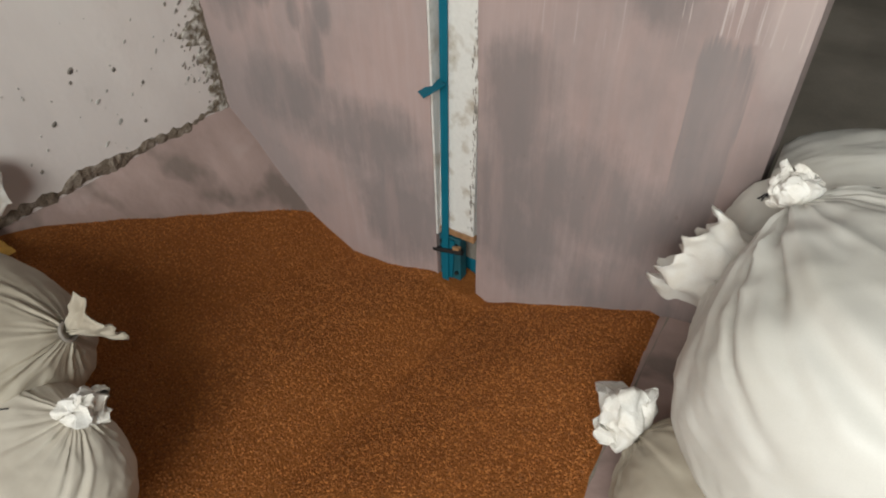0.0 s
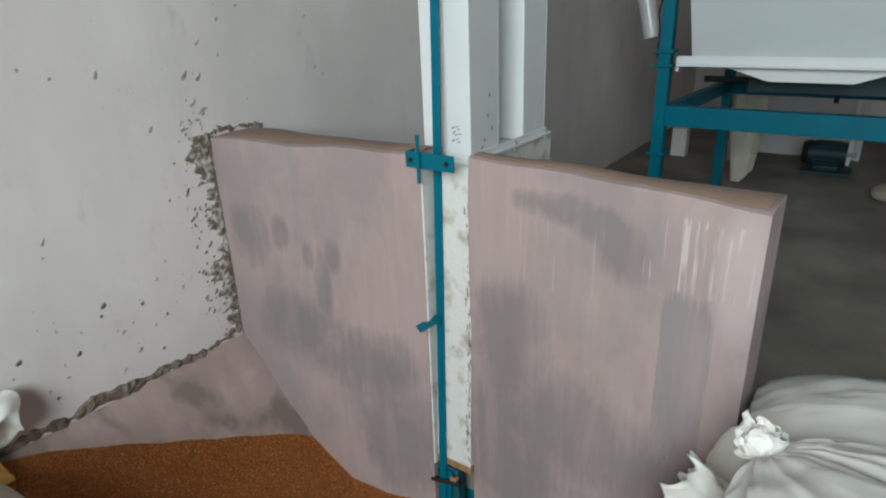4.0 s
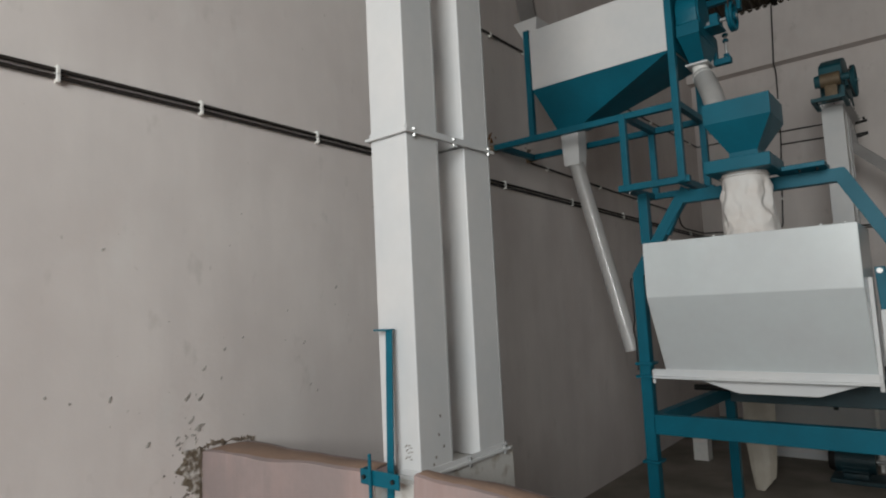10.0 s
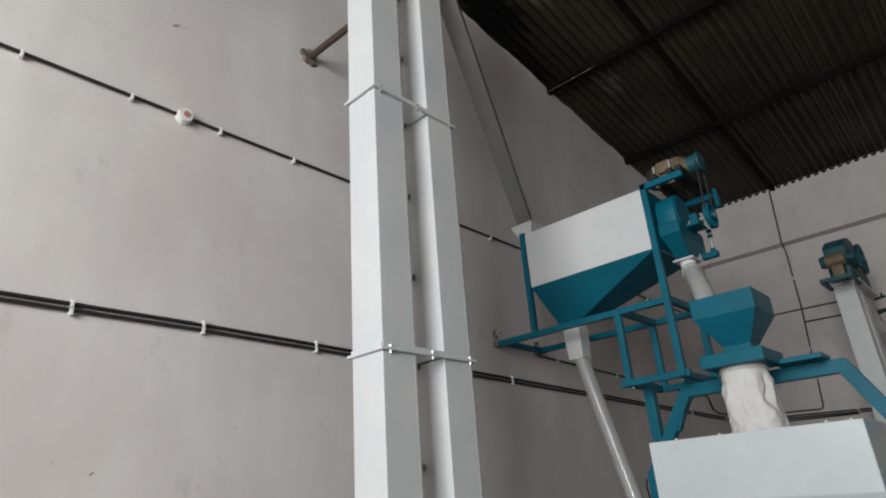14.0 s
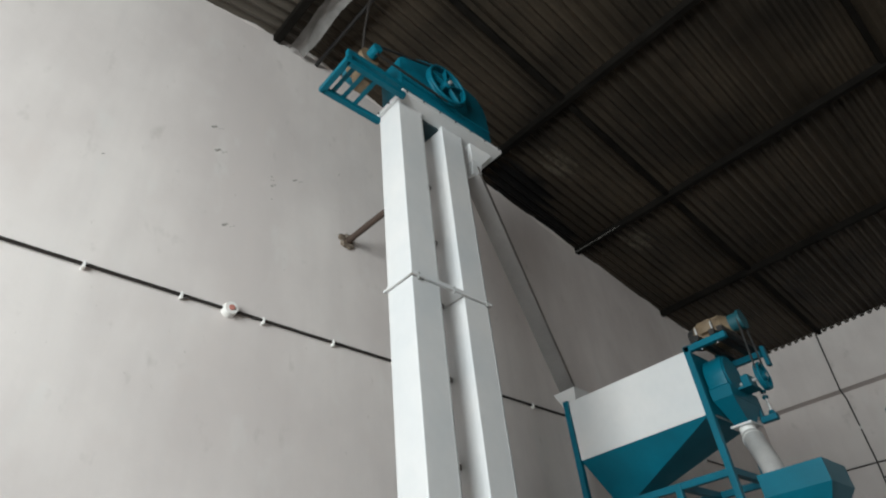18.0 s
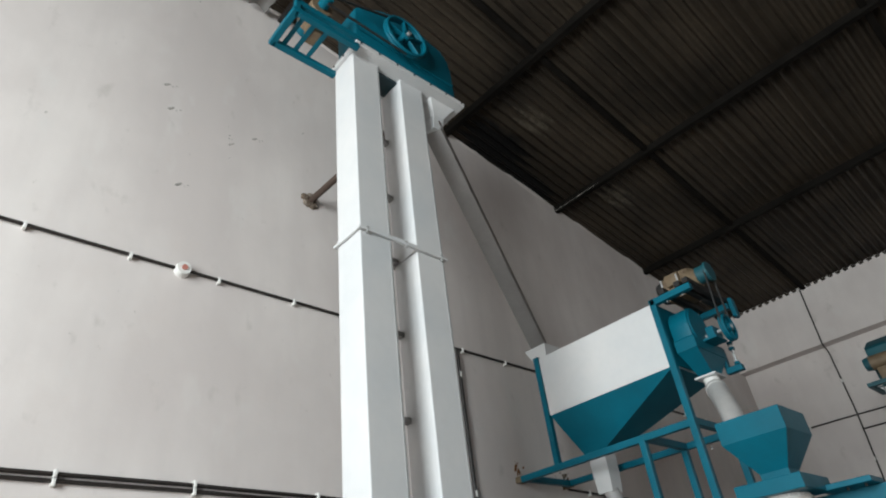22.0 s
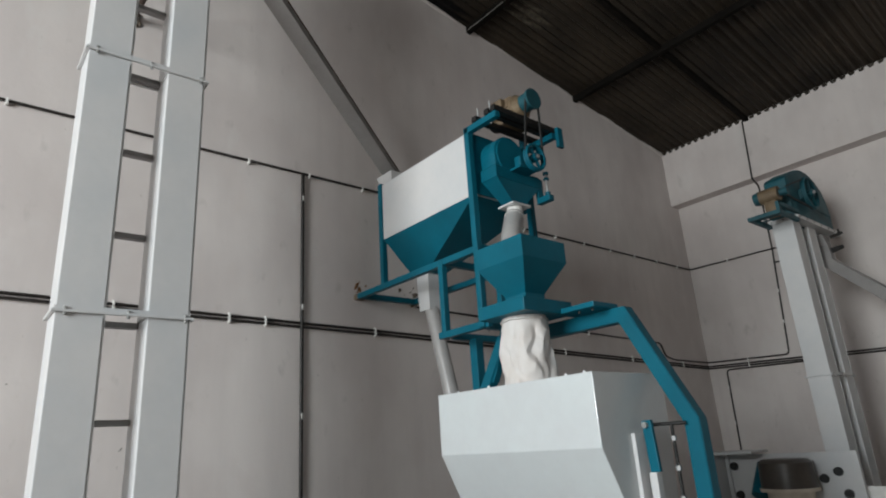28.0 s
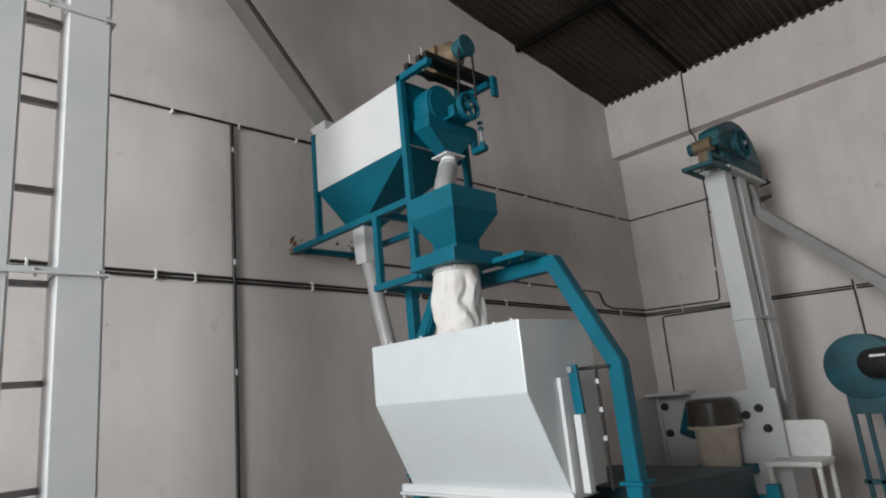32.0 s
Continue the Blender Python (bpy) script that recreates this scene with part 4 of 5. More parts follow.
def bent_frame(outer, inner, y0, y1):
    """A bent square tube: matching outer and inner lines of (x, z), from y0 to y1."""
    own = bmesh.new()
    ring_ = [(own.verts.new((a[0], y0, a[1])), own.verts.new((c[0], y0, c[1])), own.verts.new((c[0], y1, c[1])), own.verts.new((a[0], y1, a[1]))) for a, c in zip(outer, inner)]
    for p, q in zip(ring_, ring_[1:]):
        for e in range(4):
            own.faces.new((p[e], p[(e + 1) % 4], q[(e + 1) % 4], q[e]))
    own.faces.new(ring_[0])
    own.faces.new(ring_[-1])
    done(own)
    bmesh.ops.bevel(own, geom=[e for e in own.edges if len(e.link_faces) == 2 and e.calc_face_angle(0) > 0.2], offset=0.004, segments=2, affect="EDGES")
    return own


fr = k.add("gantry_arch", bent_frame([(-1.085, 0), (-1.085, 1.765), (-0.765, 2.247), (0.105, 2.247), (0.385, 1.705), (0.385, 0)], [(-1.015, 0), (-1.015, 1.745), (-0.733, 2.175), (0.062, 2.175), (0.313, 1.69), (0.313, 0)], AY - 0.035, AY + 0.035), TEAL, smooth=35)
for x in (-1.05, 0.349):
    for z in (0.60, 1.12, 1.20):
        k.add("collar", box(x - 0.055, x + 0.055, AY - 0.055, AY + 0.055, z - 0.008, z + 0.008, 0.002), TEAL, under=fr)
for x, x2 in ((-1.05, -0.965), (0.349, 0.349)):
    k.add("back_post", bar((x2, 5.50, 0.0), (x2, 5.50, 0.95), 0.07, 0.07), TEAL)
    k.add("side_beam", bar((x, AY, 0.83), (x2, 5.50, 0.83), 0.06, 0.09), TEAL)
k.add("front_beam", bar((-1.05, AY, 0.828), (0.35, AY, 0.828), 0.062, 0.12, 0.004), TEAL)
k.add("back_beam", bar((-0.965, 5.50, 0.828), (0.35, 5.50, 0.828), 0.062, 0.12, 0.004), TEAL)
k.add("sieve_box", prism_x([(4.2, 0.96), (5.4, 0.90), (5.4, 1.06), (4.2, 1.14)], -0.62, 0.29, 0.005), DARKTEAL, "teal sieve box behind the hood, darkened for shade")
for x in (-0.22, 0.10):
    k.add("sieve_hanger", bar((x, 5.3, 0.76), (x, 5.3, 0.95), 0.03, 0.03), STEEL)
k.add("drive_shaft", rod((-0.95, 4.6, 0.98), (0.2, 4.6, 0.98), 0.02), STEEL)
# side lever and damper linkage
lv = k.add("damper_lever", bar((0.215, 3.86, 1.71), (0.225, 3.86, 1.50), 0.045, 0.02), TEAL)
k.add("lever_strip", box(0.165, 0.185, 3.80, 3.90, 1.16, 1.66, 0.002, box(0.20, 0.235, 3.84, 3.88, 1.18, 1.50, 0.003)), WHITE, "white damper strip")
k.add("lever_pin", bolt((0.215, 3.848, 1.69), (0, -1, 0), 0.014, 0.016), CHROME, under=lv)
k.add("linkage", rod((0.20, 3.93, 1.69), (0.33, 3.97, 1.69), 0.008), STEEL)
k.add("linkage", rod((0.28, 3.94, 1.18), (0.28, 3.94, 1.69), 0.007), STEEL)
for z in (1.62, 1.50, 1.38):
    k.add("linkage_nut", rod((0.28, 3.94, z), (0.28, 3.94, z + 0.02), 0.013, seg=6), GREY)
# loose wiring on the gantry leg
k.add("cable", pipe([(-1.088, 3.98, 1.74), (-1.098, 3.975, 1.70), (-1.090, 3.975, 1.64), (-1.089, 3.978, 1.47), (-1.100, 3.974, 1.41), (-1.089, 3.978, 1.34), (-1.089, 3.978, 1.16)], 0.006, 6, round_by=0.02), BLACK, "loose black cable", smooth=50)
# feed hopper and its collar
CX, CY = -0.305, 3.748
cl = k.add("feed_collar", box(CX - 0.178, CX + 0.142, CY - 0.168, CY + 0.19, 2.250, 2.318, 0.004), TEAL)
k.add("collar_bracket", box(CX + 0.10, CX + 0.34, CY + 0.10, CY + 0.30, 2.249, 2.275, 0.003), TEAL, under=cl)
for x in (CX + 0.22, CX + 0.30):
    k.add("bolt", bolt((x, CY + 0.14, 2.25), (0, 0, -1), 0.007, 0.014), STEEL, under=cl)
H = 0.163
fh = k.add("feed_hopper", hull_loft([rect(CX - H, CX + H, CY - H, CY + H, 2.625), rect(CX - H, CX + H, CY - H, CY + H, 2.515), rect(CX - 0.07, CX + 0.07, CY - 0.07, CY + 0.07, 2.36), rect(CX - 0.07, CX + 0.07, CY - 0.07, CY + 0.07, 2.316)], cap=False), TEAL, "teal square feed hopper")
fh.modifiers.new("thick", "SOLIDIFY").thickness = 0.004
# fabric sleeve


def crease(x):
    """A sharp-edged wave between -1 and 1."""
    return 2 * abs((x / math.pi) % 2 - 1) - 1


rings = []
for i in range(57):
    s = i / 56
    z = 2.252 - (2.252 - 1.915) * s
    r = []
    for j in range(96):
        a = 2 * math.pi * j / 96
        ca, sa = math.cos(a), math.sin(a)
        slack = min(1.0, 3.0 * s) * (0.55 + 0.45 * math.sin(math.pi * s))
        n1 = nz(1.4 * ca + 1.1 * s, 1.4 * sa - 0.6 * s, 1.5 * s)
        n2 = nz(1.2 * ca - 1.6 * s + 7, 1.2 * sa, 2.4 * s + 3)
        n3 = nz(2.6 * ca + 3, 2.6 * sa + 1.5 * s, 4.5 * s)
        fold = 0.010 * crease(3 * a + 2.6 * s + 2.4 * n1) + 0.010 * crease(5 * a - 3.2 * s + 2.8 * n2) + 0.007 * crease(9 * a + 2.0 * s + 3 * n3)
        q = 0.110 + 0.026 * s + fold * slack
        q += 0.0022 * math.sin(30 * a + 2 * n3) * max(0.0, 1 - 9 * s)
        q += (0.007 * math.sin(9 * a + 3 * n1) + 0.008) * max(0.0, 12 * s - 11) if s > 0.9 else 0.0
        r.append((CX - 0.02 + 0.012 * s + q * ca, CY + q * sa, z))
    rings.append(r)
sl = k.add("sleeve", hull_loft(rings, cap=False), SOCKM, "creased white cloth sleeve", smooth=24)
k.add("tie", ring((CX - 0.02, CY, 2.232), (0, 0, 1), 0.119, 0.004), SOCKM, under=sl)

# a motor on a base plate on the floor behind the cleaner
k = Kit("floor_motor", (-0.25, 6.40, 0.0), "dark teal electric motor on a base plate on the floor", "motor")
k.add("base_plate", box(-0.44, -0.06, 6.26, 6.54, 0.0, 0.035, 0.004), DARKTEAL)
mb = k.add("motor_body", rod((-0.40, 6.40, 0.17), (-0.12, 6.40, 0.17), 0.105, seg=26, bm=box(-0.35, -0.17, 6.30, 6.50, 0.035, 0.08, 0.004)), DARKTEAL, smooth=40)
for i in range(16):
    a = 2 * math.pi * i / 16
    k.add("cooling_fin", bar((-0.36, 6.40 + 0.108 * math.cos(a), 0.17 + 0.108 * math.sin(a)), (-0.17, 6.40 + 0.108 * math.cos(a), 0.17 + 0.108 * math.sin(a)), 0.006, 0.014), DARKTEAL, under=mb)
k.add("fan_cover", rod((-0.45, 6.40, 0.17), (-0.40, 6.40, 0.17), 0.09, 0.11, seg=26), STEEL, under=mb, smooth=40)
k.add("shaft", rod((-0.12, 6.40, 0.17), (-0.05, 6.40, 0.17), 0.016), GREY, under=mb)

# ---- the raised weigh bin on its stand ----
k = Kit("grain_bin", (-1.15, 4.05, 2.25), "white and teal raised grain bin on a teal angle stand", "bin")
BX0, BX1, BY0, BY1 = -1.615, -0.672, 3.80, 4.30
body = k.add("bin_body", hull_loft([rect(BX0, BX1, BY0, BY1, 3.485), rect(BX0, BX1, BY0, BY1, 3.07)]), WHITE, "white sheet upper bin")
k.add("bin_hopper", hull_loft([rect(BX0, BX1, BY0, BY1, 3.068), rect(-1.54, -1.38, 3.99, 4.15, 2.80)]), TEAL, "teal tapering bin bottom")
k.add("end_plate", box(-0.664, -0.656, 3.81, 4.295, 3.075, 3.475, 0.002), TEAL, "teal end plate of the bin", under=body)
outl = k.add("outlet_spout", hull_loft([rect(-1.53, -1.405, 4.01, 4.135, 2.81), rect(-1.53, -1.405, 4.01, 4.135, 2.68), rect(-1.525, -1.415, 4.02, 4.13, 2.55)]), WHITE, "white square outlet spout")
rings = []
pts = [Vector((-1.47, 4.075, 2.60)).lerp(Vector((-1.165, 4.10, 1.27)), s / 20) for s in range(21)]
k.add("hose", pipe(pts, 0.050, 16), PLASTICPIPE, "translucent grey delivery hose", under=outl, smooth=60)
S = 0.04
def post(x, y, z0, z1, name="stand_post"):
    return k.add(name, bar((x, y, z0), (x, y, z1), S, S), TEAL)
post(-1.64, 3.81, 2.735, 3.50)
post(-0.66, 3.785, 2.27, 3.50)
post(-0.66, 4.285, 2.27, 3.60)
post(-1.64, 4.285, 2.735, 3.50)
post(-0.995, 3.795, 2.30, 2.745)
post(-0.995, 4.285, 2.30, 2.745)
for y in (3.80, 4.285):
    k.add("stand_rail", bar((-1.95, y, 2.73), (-0.64, y, 2.73), S, S), TEAL)
    k.add("lower_rail", bar((-1.05, y, 2.285), (-0.62, y, 2.285), S, S), TEAL)
for x in (-1.92, -0.98, -0.66):
    k.add("cross_rail", bar((x, 3.795, 2.73), (x, 4.305, 2.73), S, S), TEAL)
for x in (-1.02, -0.68):
    k.add("cross_rail", bar((x, 3.795, 2.285), (x, 4.305, 2.285), S, S), TEAL)
for x, y in ((-0.995, 3.765), (-0.70, 3.80), (-0.85, 4.30)):
    for z in (2.30, 2.735):
        k.add("bolt", rod((x, y + 0.06, z - 0.045), (x, y + 0.06, z + 0.01), 0.006, seg=8), GREY)
k.add("stub_leg", bar((-0.985, AY, 1.95), (-0.985, AY, 2.27), 0.06, 0.06), TEAL)
k.add("stub_leg", bar((-0.86, AY, 2.0), (-0.72, AY, 2.27), 0.05, 0.05), TEAL)
k.add("wall_anchor", box(-2.01, -1.93, 3.785, 3.86, 2.715, 2.755, 0.003), RUST, "rusty anchor end let into the wall")
k.add("wall_anchor", box(-2.02, -1.90, 4.30, 4.305, 2.705, 2.76, 0.003), RUST, "rusty anchor end let into the wall")
for y in (3.785, 4.285):
    k.add("top_arm", bar((-0.675, y, 3.478), (-0.40, y, 3.478), S, S), TEAL)

# feeder with its drum and belt-driven motor beside the bin
k = Kit("drum_feeder", (-0.59, 4.07, 3.0), "teal drum feeder with a belt-driven motor on top", "feeder")
k.add("feeder_lip", hull_loft([rect(-0.645, -0.525, 3.858, 4.222, 3.225), rect(-0.645, -0.515, 3.85, 4.23, 3.215), rect(-0.645, -0.515, 3.85, 4.23, 3.145)]), TEAL)
dr = k.add("drum", prism_x([(3.862, 3.226), (4.135, 3.226)] + [(3.995 + 0.136 * math.cos(a), 3.305 + 0.132 * math.sin(a)) for a in [math.radians(d) for d in range(-10, 191, 10)]], -0.645, -0.525, 0.003), TEAL, "teal rounded drum cover", smooth=40)
k.add("drum_end", rod((-0.526, 3.995, 3.305), (-0.518, 3.995, 3.305), 0.118, seg=28), TEAL, under=dr, smooth=40)
k.add("funnel", hull_loft([rect(-0.642, -0.518, 3.853, 4.227, 3.144), rect(-0.622, -0.538, 3.995, 4.10, 3.012)]), TEAL)
k.add("funnel_flange", box(-0.645, -0.515, 3.97, 4.125, 3.0, 3.012, 0.002), WHITE, "white outlet flange")
# drive: shaft, pulley, bearing, belt
k.add("shaft", rod((-0.53, 4.045, 3.25), (-0.345, 4.04, 3.25), 0.012, bm=rod((-0.50, 4.045, 3.25), (-0.455, 4.045, 3.25), 0.026, seg=10)), GREY, "bare steel drive shaft", smooth=40)
k.add("bearing", box(-0.49, -0.44, 3.985, 4.105, 3.212, 3.285, 0.008, box(-0.516, -0.43, 3.97, 4.12, 3.20, 3.214, 0.003)), TEAL)
pu = k.add("pulley", ring((-0.365, 4.04, 3.25), (1, 0, 0), 0.078, 0.010, bm=ring((-0.382, 4.04, 3.25), (1, 0, 0), 0.078, 0.010)), TEAL, "dark teal belt pulley", smooth=50)
sp = rod((-0.395, 4.04, 3.25), (-0.35, 4.04, 3.25), 0.026)
for d in range(4):
    a = math.radians(90 * d + 30)
    bar((-0.373, 4.04, 3.25), (-0.373, 4.04 + 0.078 * math.cos(a), 3.25 + 0.078 * math.sin(a)), 0.010, 0.022, up=(1, 0, 0), bm=sp)
k.add("spokes", sp, TEAL, under=pu)
# spring adjuster at the back corner
ad = k.add("adjuster", box(-0.545, -0.44, 4.215, 4.262, 3.045, 3.085, 0.006, box(-0.545, -0.52, 4.215, 4.262, 3.085, 3.215, 0.003)), TEAL)
k.add("adjuster_screw", rod((-0.467, 4.238, 3.07), (-0.467, 4.238, 3.235), 0.008), GREY, under=ad)
for z in (3.09, 3.185, 3.222):
    k.add("adjuster_nut", rod((-0.467, 4.238, z), (-0.467, 4.238, z + 0.016), 0.018, seg=6), TEAL, under=ad)
# motor on its rails
for x in (-0.575, -0.47, -0.415):
    k.add("motor_rail", box(x - 0.018, x + 0.018, 3.76, 4.34, 3.50, 3.535, 0.002), STEEL, "dark steel motor rail")
for x in (-0.575, -0.47):
    k.add("rail_bolt", rod((x, 3.80, 3.45), (x, 3.80, 3.60), 0.006, seg=8), GREY)
mo = k.add("motor", rod((-0.66, 4.075, 3.645), (-0.47, 4.075, 3.645), 0.088, seg=24, bm=box(-0.64, -0.49, 3.98, 4.17, 3.537, 3.575, 0.004, box(-0.61, -0.52, 3.955, 4.0, 3.62, 3.70, 0.006))), RUST, "rusty brown electric motor", smooth=40)
for i in range(14):
    a = 2 * math.pi * i / 14
    k.add("cooling_fin", bar((-0.64, 4.075 + 0.09 * math.cos(a), 3.645 + 0.09 * math.sin(a)), (-0.49, 4.075 + 0.09 * math.cos(a), 3.645 + 0.09 * math.sin(a)), 0.006, 0.016), RUST, under=mo)
k.add("end_bell", rod((-0.47, 4.075, 3.645), (-0.435, 4.075, 3.645), 0.086, 0.06, seg=24), RUST, under=mo, smooth=40)
k.add("fan_cover", rod((-0.71, 4.075, 3.645), (-0.66, 4.075, 3.645), 0.07, 0.086, seg=24), RUBBER, under=mo, smooth=40)
k.add("motor_pulley", rod((-0.435, 4.075, 3.655), (-0.36, 4.075, 3.655), 0.058, seg=22, bm=rod((-0.372, 4.075, 3.655), (-0.355, 4.075, 3.655), 0.068, seg=22)), TEALDULL, under=mo, smooth=40)
k.add("belt_plate", box(-0.40, -0.375, 4.295, 4.345, 3.40, 3.535, 0.003), TEAL)
k.add("belt", bar((-0.374, 4.02, 3.655), (-0.374, 3.962, 3.25), 0.014, 0.010, up=(1, 0, 0)), RUBBER)
k.add("belt", bar((-0.374, 4.13, 3.655), (-0.374, 4.118, 3.25), 0.014, 0.010, up=(1, 0, 0)), RUBBER)
# jointed feed pipe
k.add("pipe_neck", pipe([(-0.58, 4.047, 3.0), (-0.574, 4.04, 2.955), (-0.552, 4.0, 2.905)], 0.047, 18, round_by=0.02), CLIPW, "short white pipe neck", smooth=50)
hs = k.add("feed_hose", pipe([(-0.562, 4.018, 2.93), (-0.535, 3.975, 2.875), (-0.49, 3.90, 2.78), (-0.458, 3.848, 2.67), (-0.45, 3.835, 2.53)], 0.060, 22, round_by=0.05), PLASTICPIPE, "translucent bent feed hose", smooth=50)
k.add("hose_band", ring((-0.553, 4.003, 2.911), (0.35, -0.6, -0.75), 0.057, 0.005), CLIPW, under=hs)

# ---- conduits on the walls ----
def clip(p, axis):
    x, y, z = p
    if axis == "y":
        return box(XW - 0.001, XW + 0.028, y - 0.008, y + 0.008, z - 0.028, z + 0.028, 0.003)
    return box(x - 0.008, x + 0.008, YF - 0.028, YF + 0.001, z - 0.028, z + 0.028, 0.003)


def conduit(points, clips, label, r=0.009, wall="west", vertical=()):
    kk = Kit("conduit", points[0], label, "conduit", "wall conduits")
    kk.add("tube", pipe(points, r, 8, round_by=0.05 if len(points) > 2 else 0), BLACK, smooth=50)
    for c in clips:
        x, y, z = c
        if wall == "west":
            bm = box(XW, XW + 0.03, y - 0.007, y + 0.007, z - 0.019, z + 0.019, 0.003)
        else:
            bm = box(x - 0.007, x + 0.007, YF - 0.03, YF, z - 0.019, z + 0.019, 0.003)
        kk.add("clip", bm, CLIPW, "white saddle clip")
    return kk


WX, FY = XW + 0.0135, YF - 0.0135
LB = "black plastic conduit clipped along the white wall"
conduit([(WX, YN + 0.1, 3.64), (WX, YF - 0.03, 3.60)], [(0, 0.19 + 0.46 * i - 0.92, 3.623 - 0.0014 * i) for i in range(21)], LB)
for dz in (0.0, -0.026):
    conduit([(WX, YN + 0.1, 2.585 + dz), (WX, 1.5, 2.549 + dz), (WX, 4.0, 2.497 + dz), (WX, YF - 0.013, 2.37 + dz)], [(0, y, 2.549 + dz - 0.0208 * max(0, min(y, 4) - 1.5) - 0.025 * max(0, y - 4)) for y in (-0.6, 0.4, 1.0, 1.56, 2.2, 2.86, 3.1, 3.95, 5.0, 6.1, 7.2, 8.2)], LB)
for dy in (0.0,):
    conduit([(WX, 3.36 + dy, 3.62), (WX, 3.36 + dy, 0.02)], [(0, 3.36 + dy, z) for z in (3.42, 2.62, 1.9, 1.1, 0.4)], LB, r=0.013)
conduit([(WX, 4.35, 2.71), (WX, 6.9, 2.63), (WX, 7.80, 2.608), (WX, 7.86, 2.47), (WX, 8.02, 2.43), (WX, YF - 0.013, 2.418)], [(0, y, 2.72 - 0.034 * (y - 3.95)) for y in (4.6, 5.6, 6.5)], LB)
conduit([(XW + 0.014, FY, 3.60), (-1.0, FY, 3.595), (-0.45, FY, 3.585)], [(-1.5, 0, 3.597)], LB, wall="north")
conduit([(-0.985, FY, 3.43), (-0.45, FY, 3.42)], [], LB, wall="north")
for dz in (0.0, -0.026):
    conduit([(XW + 0.014, FY, 2.37 + dz), (-0.9, FY, 2.335 + dz), (2.5, FY, 2.235 + dz)], [(x, 0, 2.335 - 0.03 * (x + 0.9) + dz) for x in (-1.5, -0.7, 0.3, 1.0)], LB, wall="north")
conduit([(-0.90, YB - 0.0135, roof_z(YB) - 0.03), (-0.935, YB - 0.0135, 4.48), (-0.94, YB - 0.01, 4.43), (-0.95, FY, 4.38), (-0.965, FY, 3.60), (-1.045, FY, 2.385), (-1.99, FY, 2.418)], [(-0.955, 0, 4.0), (-1.0, 0, 3.1), (-1.02, 0, 2.75), (-1.5, 0, 2.401)], LB, wall="north")
conduit([(-0.7, FY, 2.285), (-1.78, FY, 2.305), (-1.80, FY, 1.2)], [(-1.793, 0, 2.1), (-1.796, 0, 1.7)], LB, wall="north")
conduit([(0.29, FY - 0.03, 2.36), (0.29, FY - 0.03, 1.2)], [], LB, wall="north")
# round ceiling-rose box on the upper conduit
k = Kit("junction_box", (XW, 1.37, 3.622), "round white junction box with a small red centre", "junction box")
k.add("box_body", rod((XW - 0.001, 1.37, 3.622), (XW + 0.045, 1.37, 3.622), 0.042, 0.036, seg=18), CLIPW, smooth=40)
k.add("box_cap", rod((XW + 0.045, 1.37, 3.622), (XW + 0.052, 1.37, 3.622), 0.016, seg=12), material("red_plastic", (0.50, 0.20, 0.16), 0.4, vary=0.05), "red cap")
# plastered ring beam that overhangs the end wall, with its shaded soffit
structure("wall_beam", prism_x([(YB, 4.44), (YF + 0.1, 4.44), (YF + 0.1, roof_z(YF) + 0.01), (YB, roof_z(YB) + 0.01)], XW, XE, 0.004), WALL, "off-white plastered ring beam overhanging the end wall")

# ragged mortar fillet where the roof sheets meet the walls, and a crumpled foil sheet by the ridge
random.seed(4)
bead([(XW, RIDGE_Y, RIDGE_Z + 0.0), (XW, 5.0, roof_z(5.0)), (XW, YF, roof_z(YF))], 0.024, 5, WALL, "roof_trim_1", "ragged white mortar fillet under the roof edge", lump=1.4)
bead([(XW, YN, roof_z(YN)), (XW, RIDGE_Y, RIDGE_Z)], 0.024, 6, WALL, "roof_trim_2", "ragged white mortar fillet under the roof edge", lump=1.4)
bead([(XW, 5.162, roof_z(5.2) - 0.062), (-1.7, 5.162, roof_z(5.2) - 0.062), (-1.42, 5.162, roof_z(5.2) - 0.060)], 0.005, 9, FAINT, "roof_trim_3", "whitewash slopped along the end of a roof purlin", lump=1.2, push=(0, -1, 0))
def crumple(u, v):
    ridge = abs(nz(u * 11, v * 1.6, 1)) + 0.3 * abs(nz(u * 26, v * 3, 4))
    return (XW + 0.03 + 2.3 * u + 0.02 * nz(u * 9, v * 3, 8), 1.555 + 0.14 * v + 0.014 * nz(u * 7, 0, 0), 6.07 + 0.05 * math.sin(math.pi * v) - 0.042 * ridge + 0.015 * nz(u * 5, 0, 2))


structure("roof_pipe", rod((XW + 0.01, 1.83, 6.10), (XE, 1.83, 6.10), 0.016, seg=10), STEEL, "thin dark pipe along the ridge", smooth=40)
foil = sheet(160, 20, crumple)
tagged(link("foil_sheet", foil, FOIL, 12), "crumpled silver foil sheet tucked under the roof ridge", "sheet")

# rusty splash where the bin stand is let into the wall
random.seed(44)
b = splats(16, 3.84, 2.82, 0.025, 0.035, 0.016, 45)
tagged(link("rust_splashes", b, RUSTSTAIN), "orange rusty splash on the wall at the stand's end", "stain", kind="stuff")
b = splats(14, 4.33, 2.80, 0.05, 0.03, 0.02, 46)
tagged(link("anchor_mortar", b, MORTAR), "brown mortar daub where the stand meets the wall", "stain", kind="stuff")

